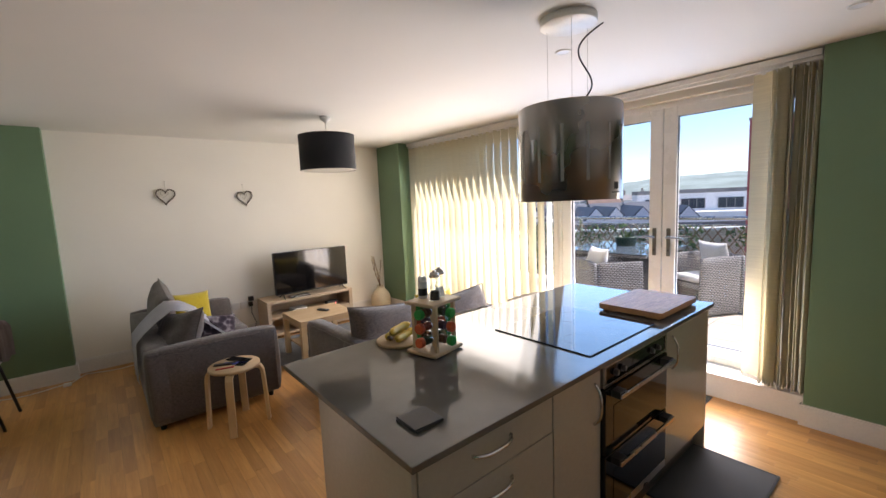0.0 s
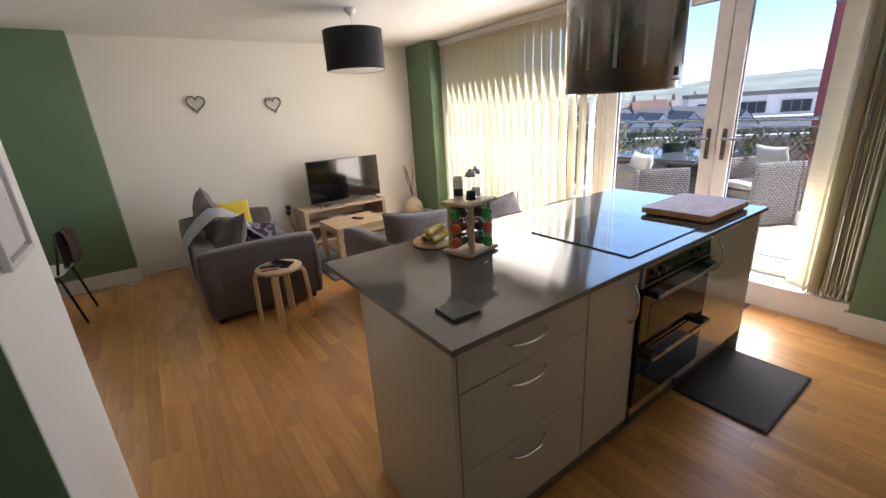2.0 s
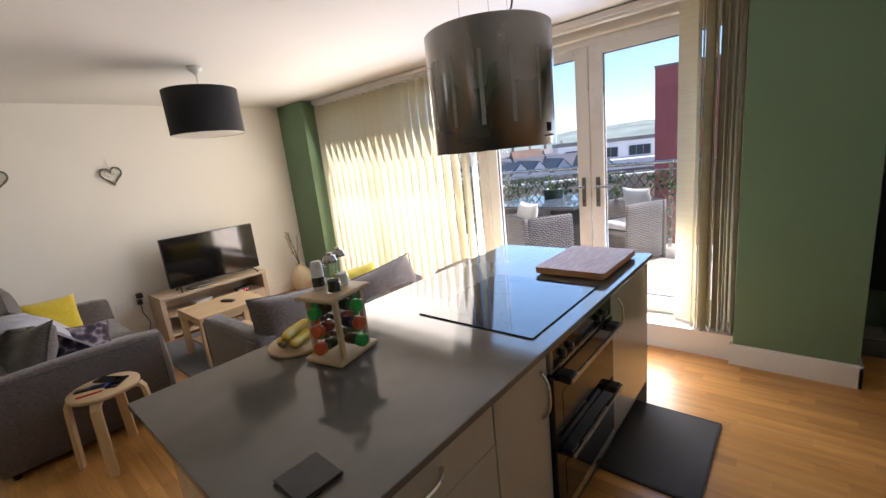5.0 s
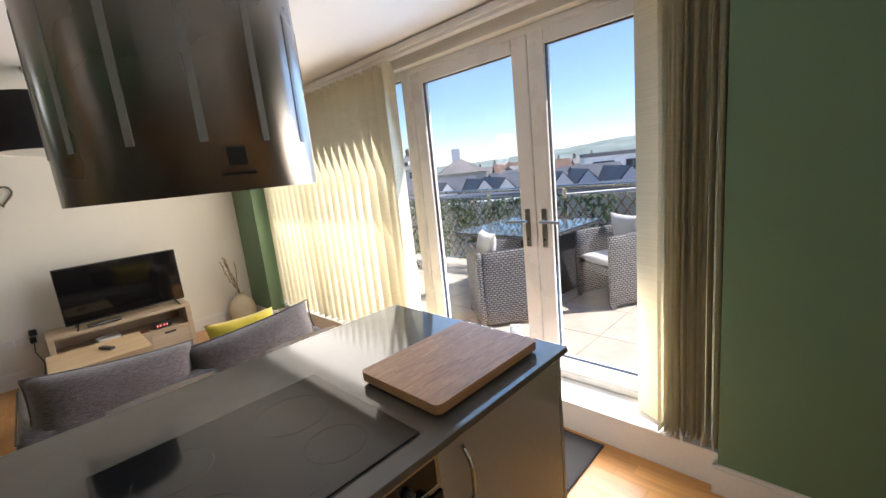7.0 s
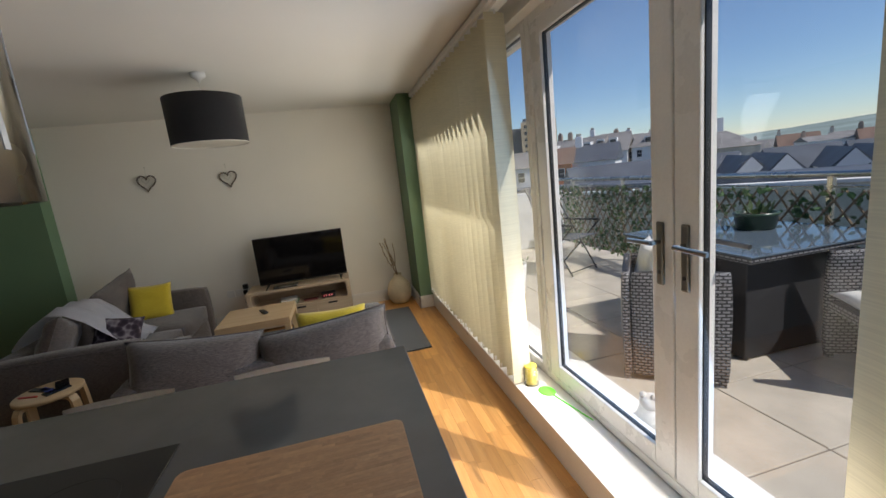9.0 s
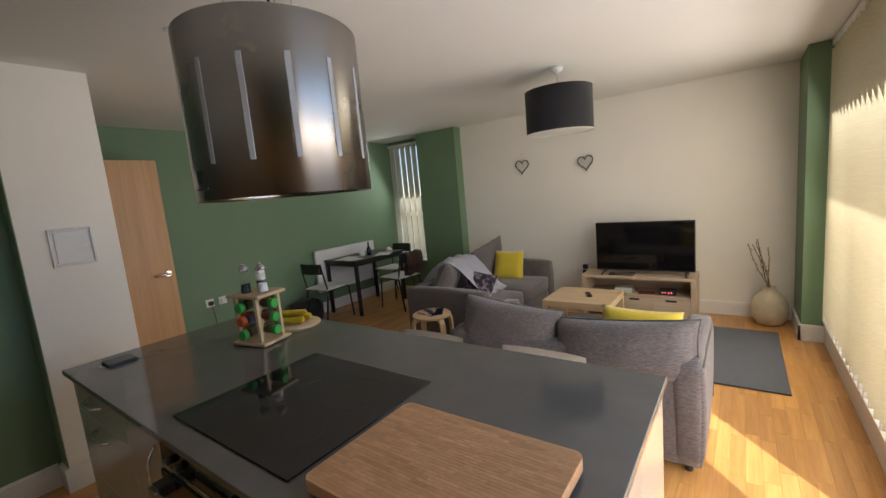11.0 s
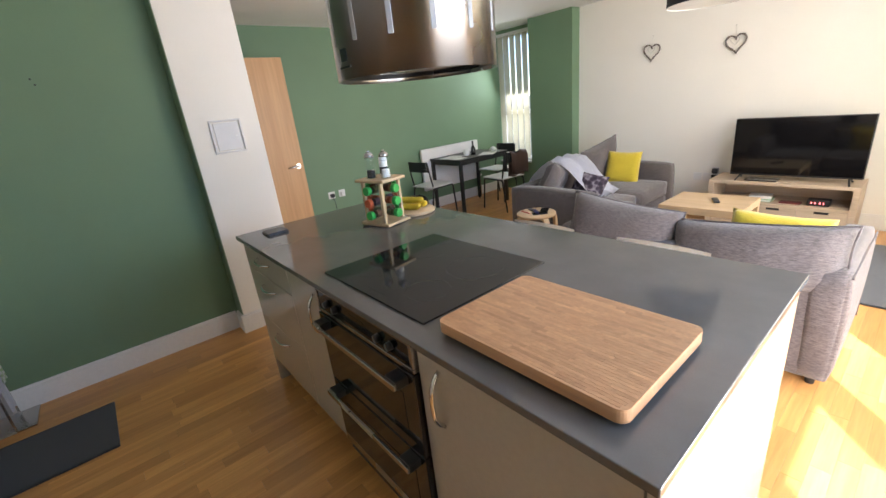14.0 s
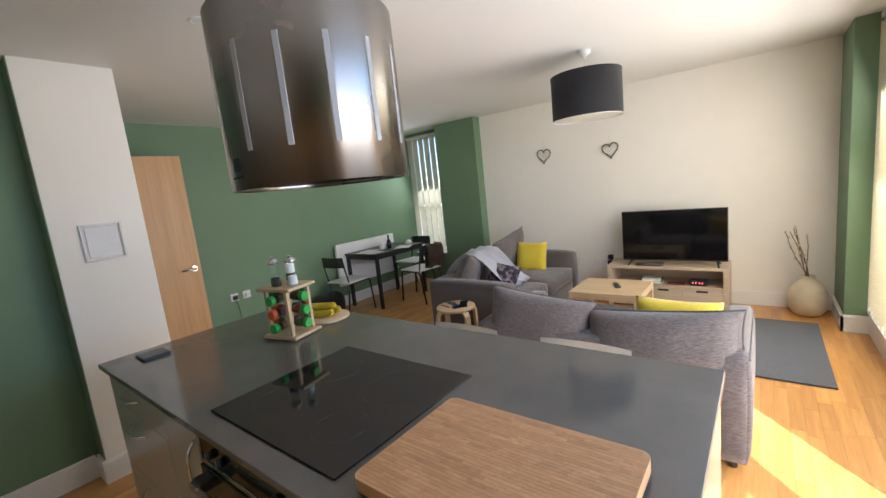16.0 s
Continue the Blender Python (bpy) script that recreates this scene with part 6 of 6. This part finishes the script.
x, y = at_az(34, 31)
e = thing("low_building", pose(x, y, -10, 0, 0, 34 - 90), "long low building with a pale wall and dark fascia", "building")
part("wall", block(-26, 26, 0, 5, 0, 8.75), RENDERC, e, "pale rendered wall")
part("coping", block(-26.1, 26.1, -0.12, 5.1, 8.75, 8.95, 0.02), RENDERW, e, "white parapet coping")
part("fascia", block(-26, 26, 0.6, 5, 8.95, 9.32, 0.02), SLATES, e, "dark roof fascia")
rng = random.Random(17)
# near row of slate roofs with white gables
for i, az in enumerate((22.0, 26.6, 30.2, 32.2, 37.5, 40.3, 45.5)):
    house(az, 43 + rng.uniform(-1, 1), rng.uniform(-4, 4) + 14, 2.3, 9, -1.0, 0.35, RENDERW, SLATES, "slate roofed building with a white gable", 0, 1, 1, True)
for az, w in ((24.3, 4.6), (28.6, 4.6), (35.0, 4.6), (43.0, 4.6), (52.5, 9.5)):
    house(az, 47, 14, w, 6, -1.2, 0.6, RENDERC, SLATES, "low building with a blue-grey slate roof", 0, 0, 0)
# older terraces behind
for i in range(10):
    az = 47.5 + i * 1.35
    house(az, 96 + rng.uniform(-3, 3), rng.uniform(-14, 4) - 12, 5.4, 9, 1.9 + rng.uniform(-0.3, 0.5), 5.1 + rng.uniform(-0.4, 0.6), RENDERW if i % 3 else RENDERC, GREYROOF, "old terraced house with chimneys and dormer", (1, 0, 1, 1, 0)[i % 5], 2, 2, False, True)
for i, (m_, r_) in enumerate(((RENDERW, GREYROOF), (RENDERO, BROWNTILE), (RENDERW, SLATES), (RENDERC, GREYROOF))):
    house((65.3, 60.2, 55.0, 70.4)[i], 62, -8, 5.5, 8, 0.9, 3.1, m_, r_, ("white", "orange", "white", "cream")[i] + " rendered terraced house with tiled roof", 1, 2, 2, False, i == 1)
for i in range(9):
    house(23 + i * 2.1, 170 + rng.uniform(-20, 20), rng.uniform(-20, 20), 10, 10, -1.5 + rng.uniform(-1, 0.8), 1.2 + rng.uniform(-0.8, 1.0), RENDERW if i % 2 else RENDERC, GREYROOF if i % 3 else BROWNTILE, "distant pale house with a grey roof", 1, 3, 1)
x, y = at_az(41.9, 75)
e = thing("hipped_house", pose(x, y, -10, 0, 0, -42), "cream house with hipped roof and tall chimney", "house")
part("wall", block(-4, 4, -4, 4, 0, 10.7), RENDERC, e)
bm = bmesh.new()
bmesh.ops.create_cone(bm, cap_ends=True, segments=4, radius1=6.2, radius2=0.6, depth=2.4, matrix=Matrix.Translation((0, 0, 11.9)) @ Matrix.Rotation(radians(45), 4, "Z"))
part("roof", bm, GREYROOF, e)
part("chimney", block(-1.2, 0.2, -0.5, 0.5, 11.9, 15.0, 0.05), RENDERW, e)
x, y = at_az(62.4, 210)
e = thing("tower_block", pose(x, y, -10, 0, 0, -25), "pale brick tower block above the roofs", "tower block")
part("wall", block(-8, 8, -6, 6, 0, 30.5), plain("tan_brick", (0.50, 0.40, 0.27), 0.9, var=0.1, scale=0.5), e)
part("wing", block(-14, -8, -4, 6, 0, 28), GREYROOF, e)
part("roof", block(-7, 7, -5, 5, 30.5, 32, 0.1), SLATES, e)
for r_ in range(6):
    for c in range(4):
        part("window", block(-6.6 + c * 3.6, -4.6 + c * 3.6, -6.15, -6.0, 27.6 - r_ * 2.9, 29 - r_ * 2.9), DARKWIN, e)
x, y = at_az(17.2, 62)
e = thing("office_building", pose(x, y, -10, 0, 0, 17.2 - 90 + 12), "long white modern building with ribbon windows", "building")
part("wall", block(-9, 4.6, 0, 10, 0, 11.2), RENDERW, e)
part("parapet", block(-9.1, 4.7, -0.15, 10, 11.2, 11.7), GREYROOF, e)
part("lower_wing", block(-11, 6, -4, 0, 0, 8.9), RENDERW, e)
for c in range(3):
    w_ = part("window", block(-8 + c * 4.2, -5.2 + c * 4.2, -0.1, 0, 9.2, 10.5), DARKWIN, e)
    for q in range(4):
        part("mullion", block(-8 + c * 4.2 + q * 0.9, -7.92 + c * 4.2 + q * 0.9, -0.16, -0.08, 9.2, 10.5), GREYROOF, w_)
x, y = at_az(10.8, 24)
e = thing("red_building", pose(x, y, -10, 0, 0, 10.4 - 90), "tall red metal clad building", "building")
part("wall", block(-1.52, 6, 0, 8, 0, 14.9), REDCLAD, e)
part("coping", block(-1.56, 6.04, -0.05, 8, 14.9, 15.0), GREYROOF, e)
for q in range(18):
    part("seam", block(-1.5 + q * 0.42, -1.48 + q * 0.42, -0.03, 0, 0.5, 14.9), REDCLAD, e)
for zz in (12.1, 8.6):
    w_ = part("window", block(-0.45, 0.75, -0.08, 0, zz, zz + 1.9), BLACK, e)
    for q in range(3):
        part("pane", block(-0.4, 0.7, -0.1, -0.07, zz + 0.06 + q * 0.6, zz + 0.58 + q * 0.6), DARKWIN, w_)
# hill on the skyline, the haze of distance mixed into its colour
HILLM = plain("hazy_green_hill", (0.20, 0.25, 0.23), 1.0, var=0.3, scale=0.008, fine=0.06, bump=0)
bm = bmesh.new()
rows = []
for i in range(61):
    az = -8 + i * 1.0
    ridge = 46 * math.exp(-((az - 15) / 17) ** 2) + 14 + 4 * noise.noise(Vector((az * 0.2, 0, 5)))
    row = []
    for d_, k_ in ((1300, 0.0), (1550, 0.55), (1800, 1.0), (2100, 0.7)):
        x, y = at_az(az, d_)
        row.append(bm.verts.new((x, y, -11 + (ridge + 11) * k_ * (1 + 0.05 * noise.noise(Vector((az * 0.7, k_ * 3, 1)))))))
    rows.append(row)
for a, b in zip(rows, rows[1:]):
    for j in range(3):
        bm.faces.new((a[j], b[j], b[j + 1], a[j + 1]))
structure("backdrop_hill", bm, HILLM, "hazy green hill on the skyline", "hill", True)

# ---- oak floor, stave by stave ----
STAVE_W = 0.068
MESHES = {}
rng = random.Random(21)
oak_floor = structure("floor", block(XD, 4.95, -0.78, YN, -0.03, -0.0045), GAP, "honey oak strip floor with visible joints", "floor")
rest_v, rest_f = [], []
count = 0
cols = int((4.95 - XD) / STAVE_W)
for c in range(cols):
    x = XD + c * STAVE_W
    y = -0.78 - rng.uniform(0, 0.4)
    while y < YN:
        length = rng.choice((0.30, 0.38, 0.46, 0.54))
        y0, y1 = max(y, -0.78), min(y + length, YN)
        y += length
        if y1 - y0 < 0.03:
            continue
        xm, ym = x + STAVE_W / 2, (y0 + y1) / 2
        if xm < XW and ym < 1.60:
            continue
        near = y1 - y0 > length - 1e-6 and ((0.45 < xm < 1.30 and 1.2 < ym < 4.2) or (3.5 < xm < 4.22 and 0.9 < ym < 4.9)) and count < 300
        g = 0.0004
        if near:
            if length not in MESHES:
                b_ = block(-STAVE_W / 2 + g, STAVE_W / 2 - g, -length / 2 + g, length / 2 - g, -0.006, 0.0)
                me = bpy.data.meshes.new("stave")
                b_.to_mesh(me)
                b_.free()
                me.materials.append(OAK)
                MESHES[length] = me
            ob = new("oak_stave", MESHES[length])
            ob.parent = oak_floor
            ob.location = (xm, ym, 0)
            count += 1
        else:
            i = len(rest_v)
            a, b, p, q = x + g, x + STAVE_W - g, y0 + g, y1 - g
            rest_v += [(a, p, 0), (b, p, 0), (b, q, 0), (a, q, 0), (a, p, -0.006), (b, p, -0.006), (b, q, -0.006), (a, q, -0.006)]
            rest_f += [(i, i + 1, i + 2, i + 3), (i + 4, i + 5, i + 1, i), (i + 5, i + 6, i + 2, i + 1), (i + 6, i + 7, i + 3, i + 2), (i + 7, i + 4, i, i + 3)]
me = bpy.data.meshes.new("far_staves")
me.from_pydata(rest_v, [], rest_f)
me.materials.append(OAK_JOIN)
ob = new("far_staves", me)
ob.parent = oak_floor
tagged(ob, "honey oak staves of the rest of the floor", "", "", "stuff")
